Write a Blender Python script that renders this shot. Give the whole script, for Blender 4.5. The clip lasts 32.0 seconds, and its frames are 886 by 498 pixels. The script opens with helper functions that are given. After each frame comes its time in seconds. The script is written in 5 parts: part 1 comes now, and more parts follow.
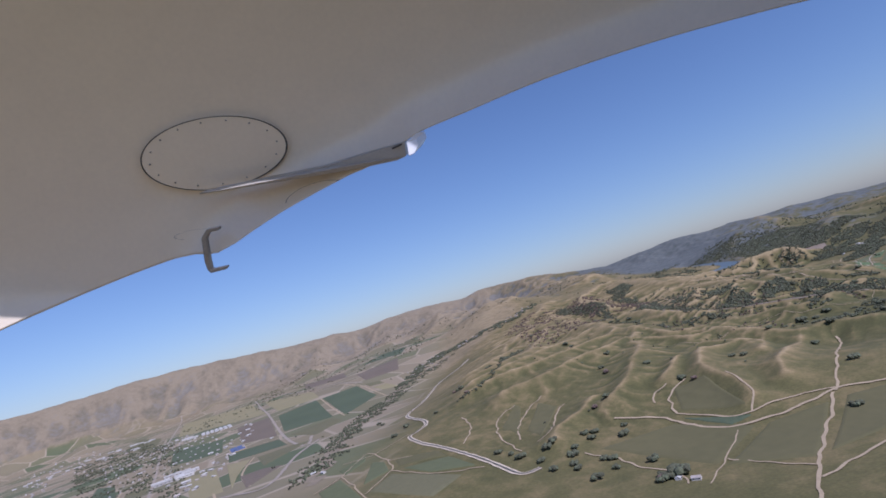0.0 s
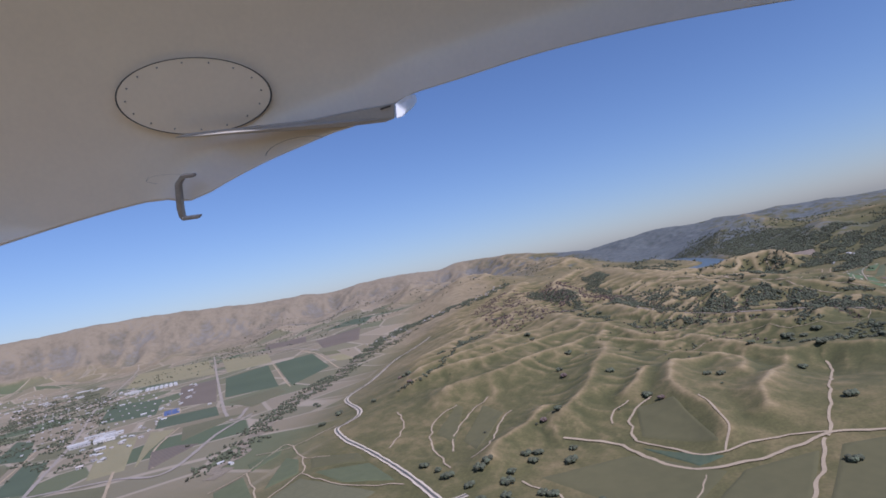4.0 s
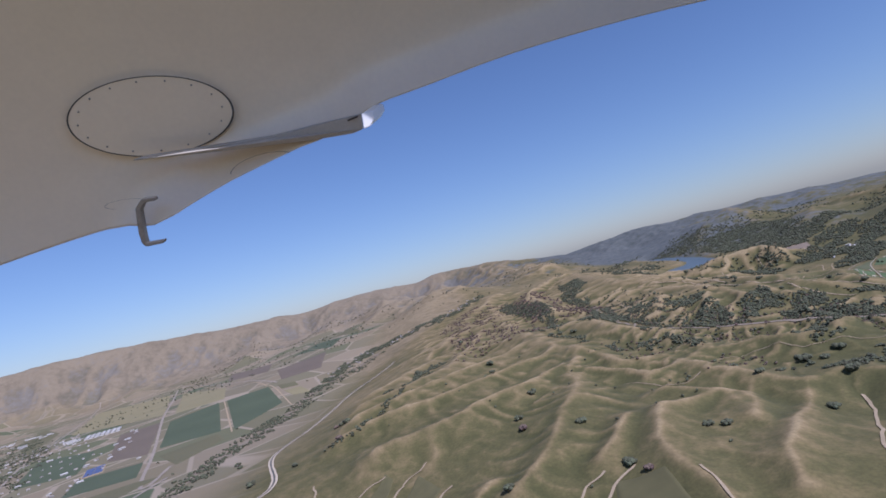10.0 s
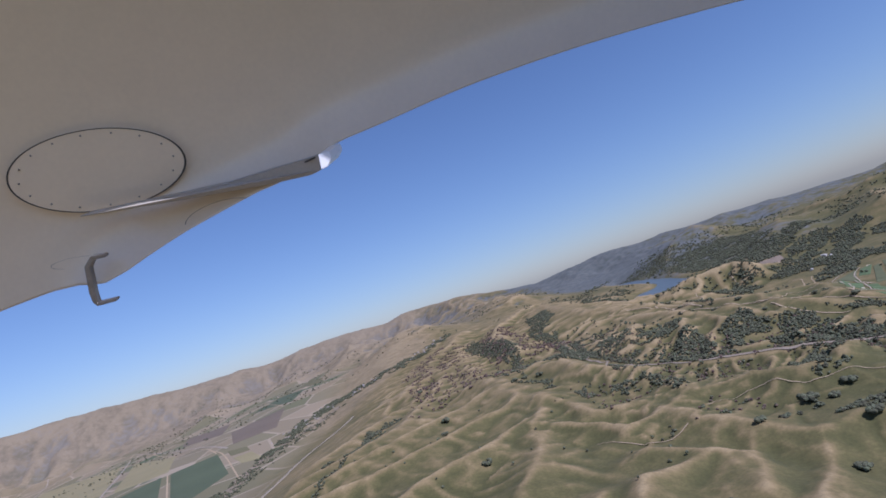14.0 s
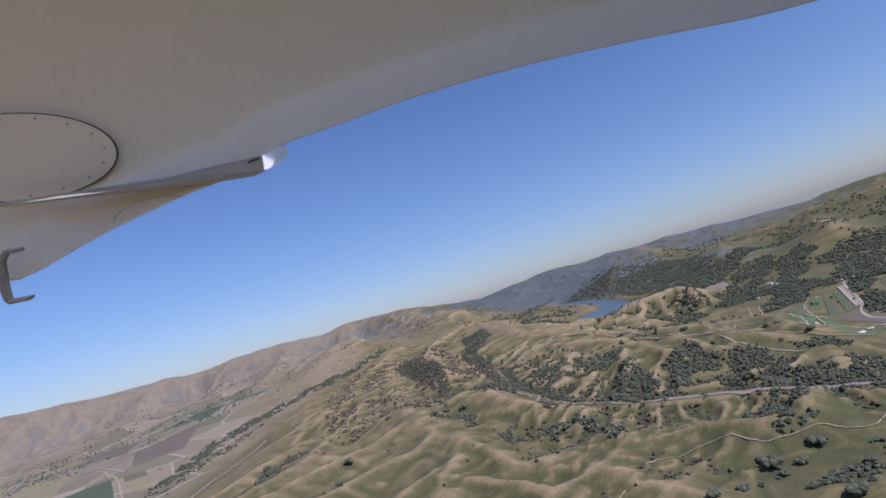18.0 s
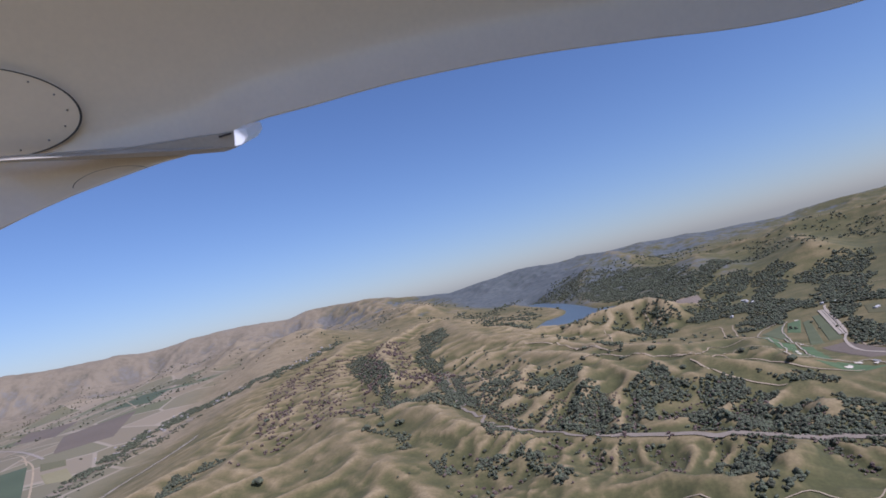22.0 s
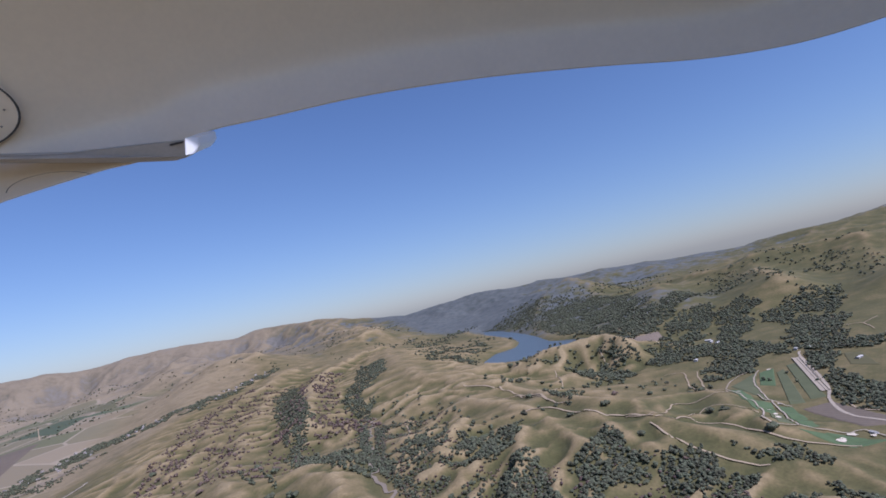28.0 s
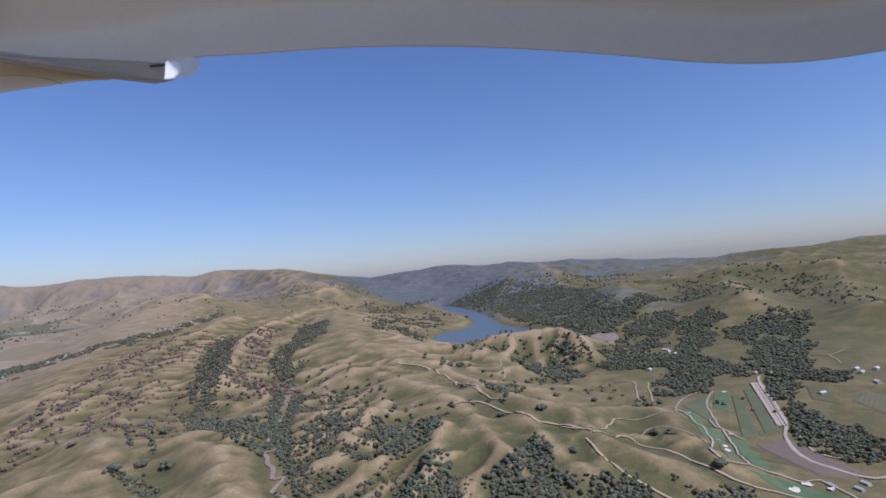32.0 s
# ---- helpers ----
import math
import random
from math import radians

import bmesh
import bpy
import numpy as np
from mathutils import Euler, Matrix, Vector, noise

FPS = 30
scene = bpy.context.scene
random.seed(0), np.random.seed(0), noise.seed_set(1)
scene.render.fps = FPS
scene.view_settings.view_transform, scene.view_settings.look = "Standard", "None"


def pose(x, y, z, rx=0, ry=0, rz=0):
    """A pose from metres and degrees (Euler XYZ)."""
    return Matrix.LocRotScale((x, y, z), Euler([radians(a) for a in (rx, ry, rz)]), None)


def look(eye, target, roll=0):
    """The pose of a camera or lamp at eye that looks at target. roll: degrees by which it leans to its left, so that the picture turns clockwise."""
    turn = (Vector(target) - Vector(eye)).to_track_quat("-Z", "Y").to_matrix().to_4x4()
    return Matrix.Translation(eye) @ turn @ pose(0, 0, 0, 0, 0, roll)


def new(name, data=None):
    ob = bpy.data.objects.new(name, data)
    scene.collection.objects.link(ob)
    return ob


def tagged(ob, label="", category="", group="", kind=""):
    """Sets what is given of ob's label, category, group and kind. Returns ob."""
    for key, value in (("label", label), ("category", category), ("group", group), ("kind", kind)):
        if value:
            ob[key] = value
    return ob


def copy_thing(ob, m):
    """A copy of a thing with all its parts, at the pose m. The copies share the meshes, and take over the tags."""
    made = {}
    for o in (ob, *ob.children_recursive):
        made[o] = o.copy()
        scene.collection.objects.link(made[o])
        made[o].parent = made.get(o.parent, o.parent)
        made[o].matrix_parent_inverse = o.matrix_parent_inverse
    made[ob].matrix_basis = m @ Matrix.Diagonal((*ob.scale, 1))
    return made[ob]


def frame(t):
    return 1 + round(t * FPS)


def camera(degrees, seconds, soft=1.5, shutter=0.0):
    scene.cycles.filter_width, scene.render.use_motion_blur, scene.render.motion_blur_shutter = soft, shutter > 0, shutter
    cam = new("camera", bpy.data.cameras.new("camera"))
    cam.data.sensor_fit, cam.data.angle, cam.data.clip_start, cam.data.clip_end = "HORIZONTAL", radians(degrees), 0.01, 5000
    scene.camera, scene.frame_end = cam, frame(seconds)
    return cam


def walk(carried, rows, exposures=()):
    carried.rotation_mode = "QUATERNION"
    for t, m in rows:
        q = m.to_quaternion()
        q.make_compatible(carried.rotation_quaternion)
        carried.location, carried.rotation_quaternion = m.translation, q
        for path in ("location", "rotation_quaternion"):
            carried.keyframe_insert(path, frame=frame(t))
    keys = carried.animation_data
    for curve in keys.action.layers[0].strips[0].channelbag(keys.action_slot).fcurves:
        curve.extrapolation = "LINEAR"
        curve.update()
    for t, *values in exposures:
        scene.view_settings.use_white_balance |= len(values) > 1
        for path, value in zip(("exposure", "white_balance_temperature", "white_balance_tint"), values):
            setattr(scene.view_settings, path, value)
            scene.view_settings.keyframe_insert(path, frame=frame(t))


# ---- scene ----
# The plan below is drawn in units of 20 m; U turns them into metres.
U = 20.0

# ---- camera ----
cam = camera(75.0, 32.0, soft=1.7)
# seconds, x, y, z, yaw, pitch, roll
ROWS = [
    (0, -16.4, -15.5, 107.4, 0.23, 6.46, -17.25), (0.5, -12.0, -3.9, 108.0, 0.01, 5.53, -15.90),
    (1, -7.6, 7.6, 108.6, -0.55, 4.80, -14.41), (1.5, -3.2, 18.9, 109.2, -0.80, 4.14, -13.16),
    (2, 1.2, 30.0, 109.8, -1.10, 3.60, -11.80), (2.5, 5.7, 40.7, 110.4, -0.94, 3.29, -11.61),
    (3, 10.1, 51.1, 111.0, -0.65, 3.38, -12.39), (3.5, 14.5, 61.1, 111.6, -0.65, 3.18, -11.86),
    (5.5, 31.8, 100.1, 113.8, 0.30, 2.88, -13.78), (6, 36.3, 110.2, 114.2, 0.97, 1.84, -12.26),
    (6.5, 40.8, 120.9, 114.5, 0.29, 1.99, -12.30), (7, 45.3, 131.9, 114.6, -0.93, 2.31, -13.56),
    (7.5, 49.9, 143.0, 114.7, -1.51, 2.29, -13.86), (8, 54.4, 154.0, 114.8, -1.32, 2.26, -14.08),
    (8.5, 59.0, 165.0, 114.9, -1.03, 2.18, -13.87), (9, 63.5, 176.0, 115.0, -1.10, 2.43, -14.02),
    (9.5, 68.2, 187.1, 115.0, -1.49, 2.80, -14.06), (10, 73.0, 198.2, 115.1, -2.25, 3.69, -15.45),
    (10.5, 77.9, 209.3, 115.1, -2.75, 4.82, -17.35), (11, 82.7, 220.3, 115.2, -3.04, 5.15, -18.40),
    (11.5, 87.5, 231.2, 115.2, -3.25, 5.29, -19.00), (12, 92.3, 241.9, 115.2, -3.88, 5.45, -19.10),
    (12.5, 97.1, 252.5, 115.2, -4.85, 5.62, -19.69), (13, 101.9, 263.0, 115.2, -5.33, 5.91, -19.77),
    (13.5, 106.7, 273.4, 115.2, -5.54, 5.96, -20.06), (14, 111.6, 283.8, 115.1, -5.99, 6.22, -19.70),
    (14.5, 116.6, 294.0, 115.1, -6.71, 6.45, -19.71), (16.5, 137.1, 334.4, 114.7, -9.66, 6.54, -19.89),
    (17, 142.3, 344.2, 114.6, -10.24, 6.36, -19.84), (17.5, 147.5, 353.7, 114.5, -10.64, 5.54, -18.48),
    (18, 152.8, 363.0, 114.4, -10.98, 5.74, -17.62), (18.5, 158.1, 372.0, 114.3, -11.24, 4.83, -16.40),
    (19, 163.4, 380.7, 114.3, -12.37, 4.12, -16.04), (19.5, 168.7, 389.1, 114.3, -13.74, 4.10, -15.81),
    (20, 173.7, 397.1, 114.6, -14.74, 3.95, -16.27), (20.5, 178.6, 404.8, 114.9, -14.75, 4.00, -15.97),
    (21, 183.4, 412.1, 115.4, -13.79, 3.96, -15.13), (21.5, 188.1, 419.2, 116.0, -13.07, 4.48, -14.96),
    (22, 192.9, 426.3, 116.6, -13.00, 4.29, -14.02), (22.5, 197.7, 433.4, 117.2, -13.70, 4.51, -14.42),
    (23, 202.6, 440.5, 117.8, -14.30, 4.32, -13.91), (23.5, 207.5, 447.7, 118.4, -14.60, 4.23, -13.23),
    (24, 212.5, 454.7, 118.9, -14.80, 4.63, -12.88), (24.5, 217.4, 461.7, 119.5, -14.87, 4.49, -11.94),
    (25, 222.4, 468.6, 120.0, -15.25, 4.69, -10.69), (25.5, 227.3, 475.4, 120.6, -15.43, 4.80, -10.50),
    (27.5, 247.0, 502.0, 122.5, -16.46, 5.33, -12.48), (28, 252.0, 508.5, 122.9, -16.82, 5.36, -12.66),
    (28.5, 257.0, 514.9, 123.1, -16.87, 5.04, -12.27), (29, 262.1, 521.2, 123.3, -16.77, 5.48, -13.26),
    (29.5, 267.3, 527.4, 123.2, -16.80, 5.52, -14.30), (30, 272.5, 533.6, 123.0, -17.50, 5.28, -14.29),
    (30.5, 277.7, 539.6, 122.6, -18.65, 4.48, -12.60), (31, 282.8, 545.6, 122.1, -19.45, 3.53, -10.94),
    (31.5, 287.8, 551.4, 121.6, -19.12, 2.49, -7.00), (32, 292.7, 557.3, 121.0, -18.58, 2.07, -4.45),
]


def flown(x, y, z, yaw, pitch, roll):
    return pose(x, y, z, 0, 0, yaw) @ pose(0, 0, 0, 90 + pitch, 0, 0) @ pose(0, 0, 0, 0, 0, roll)


walk(cam, [(r[0], flown(*r[1:])) for r in ROWS], exposures=[(0.0, 0.23, 5430, 27), (32.0, 0.30, 5430, 27)])

# ---- light ----
SUN_ELEVATION, SUN_AZIMUTH = 50.0, 141.0      # azimuth clockwise from +y
world = bpy.data.worlds.new("sky")
scene.world = world
world.use_nodes = True
wn = world.node_tree.nodes
sky = wn.new("ShaderNodeTexSky")
sky.sky_type, sky.sun_disc = "NISHITA", False
sky.sun_elevation, sky.sun_rotation = radians(SUN_ELEVATION), radians(SUN_AZIMUTH)
sky.altitude, sky.air_density, sky.dust_density, sky.ozone_density = 1500, 1.25, 1.9, 4.8
wn["Background"].inputs["Strength"].default_value = 0.078
world.node_tree.links.new(sky.outputs[0], wn["Background"].inputs["Color"])
sun = new("sun", bpy.data.lights.new("sun", "SUN"))
sun.data.energy, sun.data.angle, sun.data.color = 3.7, radians(0.53), (1.0, 0.95, 0.87)
az, el = radians(SUN_AZIMUTH), radians(SUN_ELEVATION)
toward = Vector((math.sin(az) * math.cos(el), math.cos(az) * math.cos(el), math.sin(el)))
sun.matrix_world = look((0, 0, 900), Vector((0, 0, 900)) - toward)


# ---- materials ----
def ramp(nodes, stops):
    node = nodes.new("ShaderNodeValToRGB")
    while len(node.color_ramp.elements) < len(stops):
        node.color_ramp.elements.new(0.5)
    for e, (p, c) in zip(node.color_ramp.elements, stops):
        e.position, e.color = p, (*c, 1)
    return node


def surface(name, light, dark, scale, rough=0.9, bump=0.0, spread=0.35, fine=None, metal=0.0, vary=0.0):
    """A mottled surface: two colours mixed by coarse and fine noise at world size, with a little relief."""
    m = bpy.data.materials.new(name)
    m.use_nodes = True
    n, l = m.node_tree.nodes, m.node_tree.links
    b = n["Principled BSDF"]
    b.inputs["Roughness"].default_value, b.inputs["Metallic"].default_value = rough, metal
    geo = n.new("ShaderNodeNewGeometry")
    big, small = n.new("ShaderNodeTexNoise"), n.new("ShaderNodeTexNoise")
    for t, s, d in ((big, scale, 5), (small, fine or scale * 9, 4)):
        t.inputs["Scale"].default_value, t.inputs["Detail"].default_value = s, d
        l.new(geo.outputs["Position"], t.inputs["Vector"])
    add = n.new("ShaderNodeMath")
    add.operation = "ADD"
    half = n.new("ShaderNodeMath")
    half.operation, half.inputs[1].default_value = "MULTIPLY", 0.5
    l.new(big.outputs[0], add.inputs[0])
    l.new(small.outputs[0], add.inputs[1])
    l.new(add.outputs[0], half.inputs[0])
    r = ramp(n, [(0.5 - spread / 2, dark), (0.5 + spread / 2, light)])
    l.new(half.outputs[0], r.inputs[0])
    colour = r.outputs[0]
    if vary:
        info, hsv = n.new("ShaderNodeObjectInfo"), n.new("ShaderNodeHueSaturation")
        rnd = n.new("ShaderNodeMapRange")
        rnd.inputs["To Min"].default_value, rnd.inputs["To Max"].default_value = 1 - vary, 1 + vary
        l.new(info.outputs["Random"], rnd.inputs["Value"])
        l.new(rnd.outputs[0], hsv.inputs["Value"])
        l.new(colour, hsv.inputs["Color"])
        colour = hsv.outputs[0]
    l.new(colour, b.inputs["Base Color"])
    if bump:
        bm_node = n.new("ShaderNodeBump")
        bm_node.inputs["Strength"].default_value, bm_node.inputs["Distance"].default_value = 0.6, bump
        l.new(small.outputs[0], bm_node.inputs["Height"])
        l.new(bm_node.outputs[0], b.inputs["Normal"])
    return m


def island_leaves(name, light, dark):
    """Foliage that differs from crown to crown and clump to clump."""
    m = surface(name, light, dark, 0.35, 0.95, 0.5, 0.5, 1.6)
    n, l = m.node_tree.nodes, m.node_tree.links
    geo, hsv, rnd, hue = n.new("ShaderNodeNewGeometry"), n.new("ShaderNodeHueSaturation"), n.new("ShaderNodeMapRange"), n.new("ShaderNodeMapRange")
    rnd.inputs["To Min"].default_value, rnd.inputs["To Max"].default_value = 0.55, 1.5
    hue.inputs["To Min"].default_value, hue.inputs["To Max"].default_value = 0.455, 0.515
    l.new(geo.outputs["Random Per Island"], rnd.inputs["Value"])
    l.new(geo.outputs["Random Per Island"], hue.inputs["Value"])
    old = n["Principled BSDF"].inputs["Base Color"].links[0].from_socket
    l.new(old, hsv.inputs["Color"])
    l.new(rnd.outputs[0], hsv.inputs["Value"])
    l.new(hue.outputs[0], hsv.inputs["Hue"])
    l.new(hsv.outputs[0], n["Principled BSDF"].inputs["Base Color"])
    return m


def striped(name, light, dark, row, angle, soil):
    """A planted field: rows of crop with bare soil between."""
    m = surface(name, light, dark, 0.012, 0.95, 0.1, 0.4, 0.3)
    n, l = m.node_tree.nodes, m.node_tree.links
    geo, rot, wave = n.new("ShaderNodeNewGeometry"), n.new("ShaderNodeMapping"), n.new("ShaderNodeTexWave")
    rot.inputs["Rotation"].default_value[2] = radians(angle)
    wave.inputs["Scale"].default_value, wave.inputs["Distortion"].default_value = 0.314 / row, 0.6
    wave.inputs["Detail"].default_value = 2
    mix = n.new("ShaderNodeMix")
    mix.data_type = "RGBA"
    old = n["Principled BSDF"].inputs["Base Color"].links[0].from_socket
    l.new(geo.outputs["Position"], rot.inputs["Vector"])
    l.new(rot.outputs[0], wave.inputs["Vector"])
    part_of = n.new("ShaderNodeMath")
    part_of.operation, part_of.inputs[1].default_value = "MULTIPLY", 0.3
    l.new(wave.outputs["Fac"], part_of.inputs[0])
    l.new(part_of.outputs[0], mix.inputs["Factor"])
    l.new(old, mix.inputs["A"])
    mix.inputs["B"].default_value = (*soil, 1)
    l.new(mix.outputs["Result"], n["Principled BSDF"].inputs["Base Color"])
    return m


def ground_material():
    """Grassland: green in the folds, dry and tan on the crests, brush with distance haze in its colour on the far
    slopes, by three vertex values.
    """
    m = bpy.data.materials.new("grassland")
    m.use_nodes = True
    n, l = m.node_tree.nodes, m.node_tree.links
    b = n["Principled BSDF"]
    b.inputs["Roughness"].default_value = 0.95
    geo, at = n.new("ShaderNodeNewGeometry"), n.new("ShaderNodeAttribute")
    at.attribute_name = "cover"
    sep = n.new("ShaderNodeSeparateColor")
    l.new(at.outputs["Color"], sep.inputs[0])
    noises = []
    for s, d in ((0.006, 6), (0.045, 6), (0.5, 4)):
        t = n.new("ShaderNodeTexNoise")
        t.inputs["Scale"].default_value, t.inputs["Detail"].default_value, t.inputs["Roughness"].default_value = s, d, 0.6
        l.new(geo.outputs["Position"], t.inputs["Vector"])
        noises.append(t)

    def calc(op, a, c):
        k = n.new("ShaderNodeMath")
        k.operation = op
        for i, v in enumerate((a, c)):
            if isinstance(v, (int, float)):
                k.inputs[i].default_value = v
            else:
                l.new(v, k.inputs[i])
        return k.outputs[0]

    def mixed(f, a, c):
        k = n.new("ShaderNodeMix")
        k.data_type = "RGBA"
        l.new(f, k.inputs["Factor"])
        for i, v in (("A", a), ("B", c)):
            if isinstance(v, tuple):
                k.inputs[i].default_value = (*v, 1)
            else:
                l.new(v, k.inputs[i])
        return k.outputs["Result"]

    dry = calc("ADD", sep.outputs[0], calc("MULTIPLY", calc("SUBTRACT", noises[0].outputs[0], 0.5), 0.9))
    dry = calc("ADD", dry, calc("MULTIPLY", calc("SUBTRACT", noises[1].outputs[0], 0.5), 1.1))
    grass = ramp(n, [(0.0, (0.072, 0.070, 0.022)), (0.30, (0.106, 0.094, 0.033)), (0.56, (0.168, 0.132, 0.056)), (0.80, (0.236, 0.177, 0.086)), (1.0, (0.290, 0.222, 0.116))])
    l.new(dry, grass.inputs[0])
    speck = ramp(n, [(0.3, (0.78, 0.78, 0.78)), (0.7, (1.15, 1.15, 1.15))])
    l.new(noises[2].outputs[0], speck.inputs[0])
    mult = n.new("ShaderNodeMix")
    mult.data_type, mult.blend_type = "RGBA", "MULTIPLY"
    mult.inputs["Factor"].default_value = 1.0
    l.new(grass.outputs[0], mult.inputs["A"])
    l.new(speck.outputs[0], mult.inputs["B"])
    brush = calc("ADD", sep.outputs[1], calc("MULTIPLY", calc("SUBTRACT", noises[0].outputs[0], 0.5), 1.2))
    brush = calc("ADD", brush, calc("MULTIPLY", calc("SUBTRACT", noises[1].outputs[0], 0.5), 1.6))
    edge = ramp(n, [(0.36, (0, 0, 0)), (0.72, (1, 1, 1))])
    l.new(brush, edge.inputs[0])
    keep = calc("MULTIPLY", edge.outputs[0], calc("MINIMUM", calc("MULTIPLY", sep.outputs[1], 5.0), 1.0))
    # scrub colour with blue-grey distance haze painted into it
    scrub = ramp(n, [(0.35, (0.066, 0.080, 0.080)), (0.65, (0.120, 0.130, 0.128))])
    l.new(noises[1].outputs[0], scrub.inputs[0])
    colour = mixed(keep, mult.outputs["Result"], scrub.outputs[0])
    # dry brown of the western slopes, greyed a little to paint in haze
    hazed_heath = ramp(n, [(0.3, (0.122, 0.108, 0.092)), (0.5, (0.180, 0.155, 0.125)), (0.7, (0.236, 0.200, 0.156))])
    l.new(calc("MULTIPLY", calc("ADD", noises[0].outputs[0], noises[1].outputs[0]), 0.5), hazed_heath.inputs[0])
    colour = mixed(calc("MULTIPLY", at.outputs["Alpha"], 0.68), colour, hazed_heath.outputs[0])
    # farmland plots
    plots = n.new("ShaderNodeTexVoronoi")
    plots.inputs["Scale"].default_value = 0.0075
    turn = n.new("ShaderNodeMapping")
    turn.inputs["Rotation"].default_value[2] = 0.46
    l.new(geo.outputs["Position"], turn.inputs["Vector"])
    l.new(turn.outputs[0], plots.inputs["Vector"])
    sepc = n.new("ShaderNodeSeparateColor")
    l.new(plots.outputs["Color"], sepc.inputs[0])
    farm = ramp(n, [(0.0, (0.075, 0.100, 0.048)), (0.25, (0.175, 0.150, 0.085)), (0.45, (0.230, 0.185, 0.120)), (0.6, (0.110, 0.120, 0.058)), (0.8, (0.200, 0.165, 0.105)), (1.0, (0.265, 0.215, 0.145))])
    l.new(sepc.outputs[0], farm.inputs[0])
    lanes = n.new("ShaderNodeTexVoronoi")
    lanes.feature = "DISTANCE_TO_EDGE"
    lanes.inputs["Scale"].default_value = 0.0075
    l.new(turn.outputs[0], lanes.inputs["Vector"])
    lane = ramp(n, [(0.018, (1, 1, 1)), (0.03, (0, 0, 0))])
    l.new(lanes.outputs["Distance"], lane.inputs[0])
    tilled = mixed(lane.outputs[0], farm.outputs[0], (0.30, 0.25, 0.18))
    colour = mixed(sep.outputs[2], colour, tilled)
    l.new(colour, b.inputs["Base Color"])
    bump = n.new("ShaderNodeBump")
    bump.inputs["Strength"].default_value, bump.inputs["Distance"].default_value = 0.5, 1.2
    l.new(noises[1].outputs[0], bump.inputs["Height"])
    l.new(bump.outputs[0], b.inputs["Normal"])
    return m


GRASSLAND = ground_material()
DIRT = surface("packed_dirt", (0.40, 0.315, 0.205), (0.30, 0.235, 0.15), 0.05, 0.95, 0.1)
ASPHALT = surface("worn_asphalt", (0.34, 0.29, 0.235), (0.25, 0.215, 0.175), 0.05, 0.9)
CONCRETE = surface("pale_concrete", (0.42, 0.355, 0.27), (0.31, 0.262, 0.20), 0.04, 0.9, 0.05)
BANK = surface("graded_bank", (0.58, 0.49, 0.37), (0.44, 0.37, 0.275), 0.05, 0.95, 0.1)
BED = surface("pale_stream_gravel", (0.27, 0.222, 0.165), (0.195, 0.160, 0.118), 0.08, 0.95, 0.3)
GRAVEL = surface("wash_gravel", (0.28, 0.228, 0.160), (0.16, 0.132, 0.09), 0.06, 0.95, 0.3)
ALFALFA = striped("green_crop", (0.080, 0.105, 0.058), (0.054, 0.076, 0.042), 6.0, 25, (0.09, 0.10, 0.05))
MEADOW = surface("green_meadow", (0.112, 0.122, 0.058), (0.082, 0.094, 0.043), 0.012, 0.95, 0.1, 0.4, 0.12)
PASTURE = surface("fenced_pasture", (0.116, 0.104, 0.044), (0.088, 0.082, 0.034), 0.012, 0.95, 0.1, 0.4, 0.12)
VINES = striped("vineyard_rows", (0.135, 0.128, 0.062), (0.095, 0.094, 0.045), 3.2, 60, (0.17, 0.145, 0.09))
STUBBLE = striped("mown_stubble", (0.27, 0.235, 0.125), (0.19, 0.17, 0.085), 7.0, 25, (0.25, 0.21, 0.12))
PLOUGHED = striped("ploughed_soil", (0.150, 0.120, 0.090), (0.105, 0.086, 0.066), 4.0, -35, (0.20, 0.15, 0.10))
FAIRWAY = surface("mown_fairway", (0.092, 0.138, 0.058), (0.066, 0.104, 0.042), 0.03, 0.9, 0.05)
SAND = surface("bunker_sand", (0.62, 0.55, 0.43), (0.50, 0.44, 0.34), 0.2, 0.95)
DAM_EARTH = surface("dam_riprap", (0.215, 0.170, 0.128), (0.15, 0.120, 0.09), 0.06, 0.95, 0.4)
LEAVES = island_leaves("oak_leaves", (0.100, 0.108, 0.060), (0.055, 0.062, 0.038))
DRY_LEAVES = island_leaves("buckeye_leaves", (0.150, 0.106, 0.078), (0.092, 0.070, 0.054))
BARK = surface("oak_bark", (0.16, 0.13, 0.10), (0.09, 0.07, 0.055), 1.5, 0.95, 0.1)
WHITE_WALL = surface("pale_wall_paint", (0.50, 0.47, 0.43), (0.36, 0.34, 0.31), 0.3, 0.8, vary=0.2)
WHITE_ROOF = surface("white_sheet_metal", (0.56, 0.54, 0.50), (0.40, 0.385, 0.36), 0.2, 0.5, vary=0.15)
DARK_ROOF = surface("grey_shingle", (0.40, 0.35, 0.31), (0.22, 0.19, 0.17), 0.4, 0.85, vary=0.35)
BLUE_COVER = surface("blue_cover", (0.09, 0.13, 0.26), (0.06, 0.09, 0.20), 0.1, 0.5)


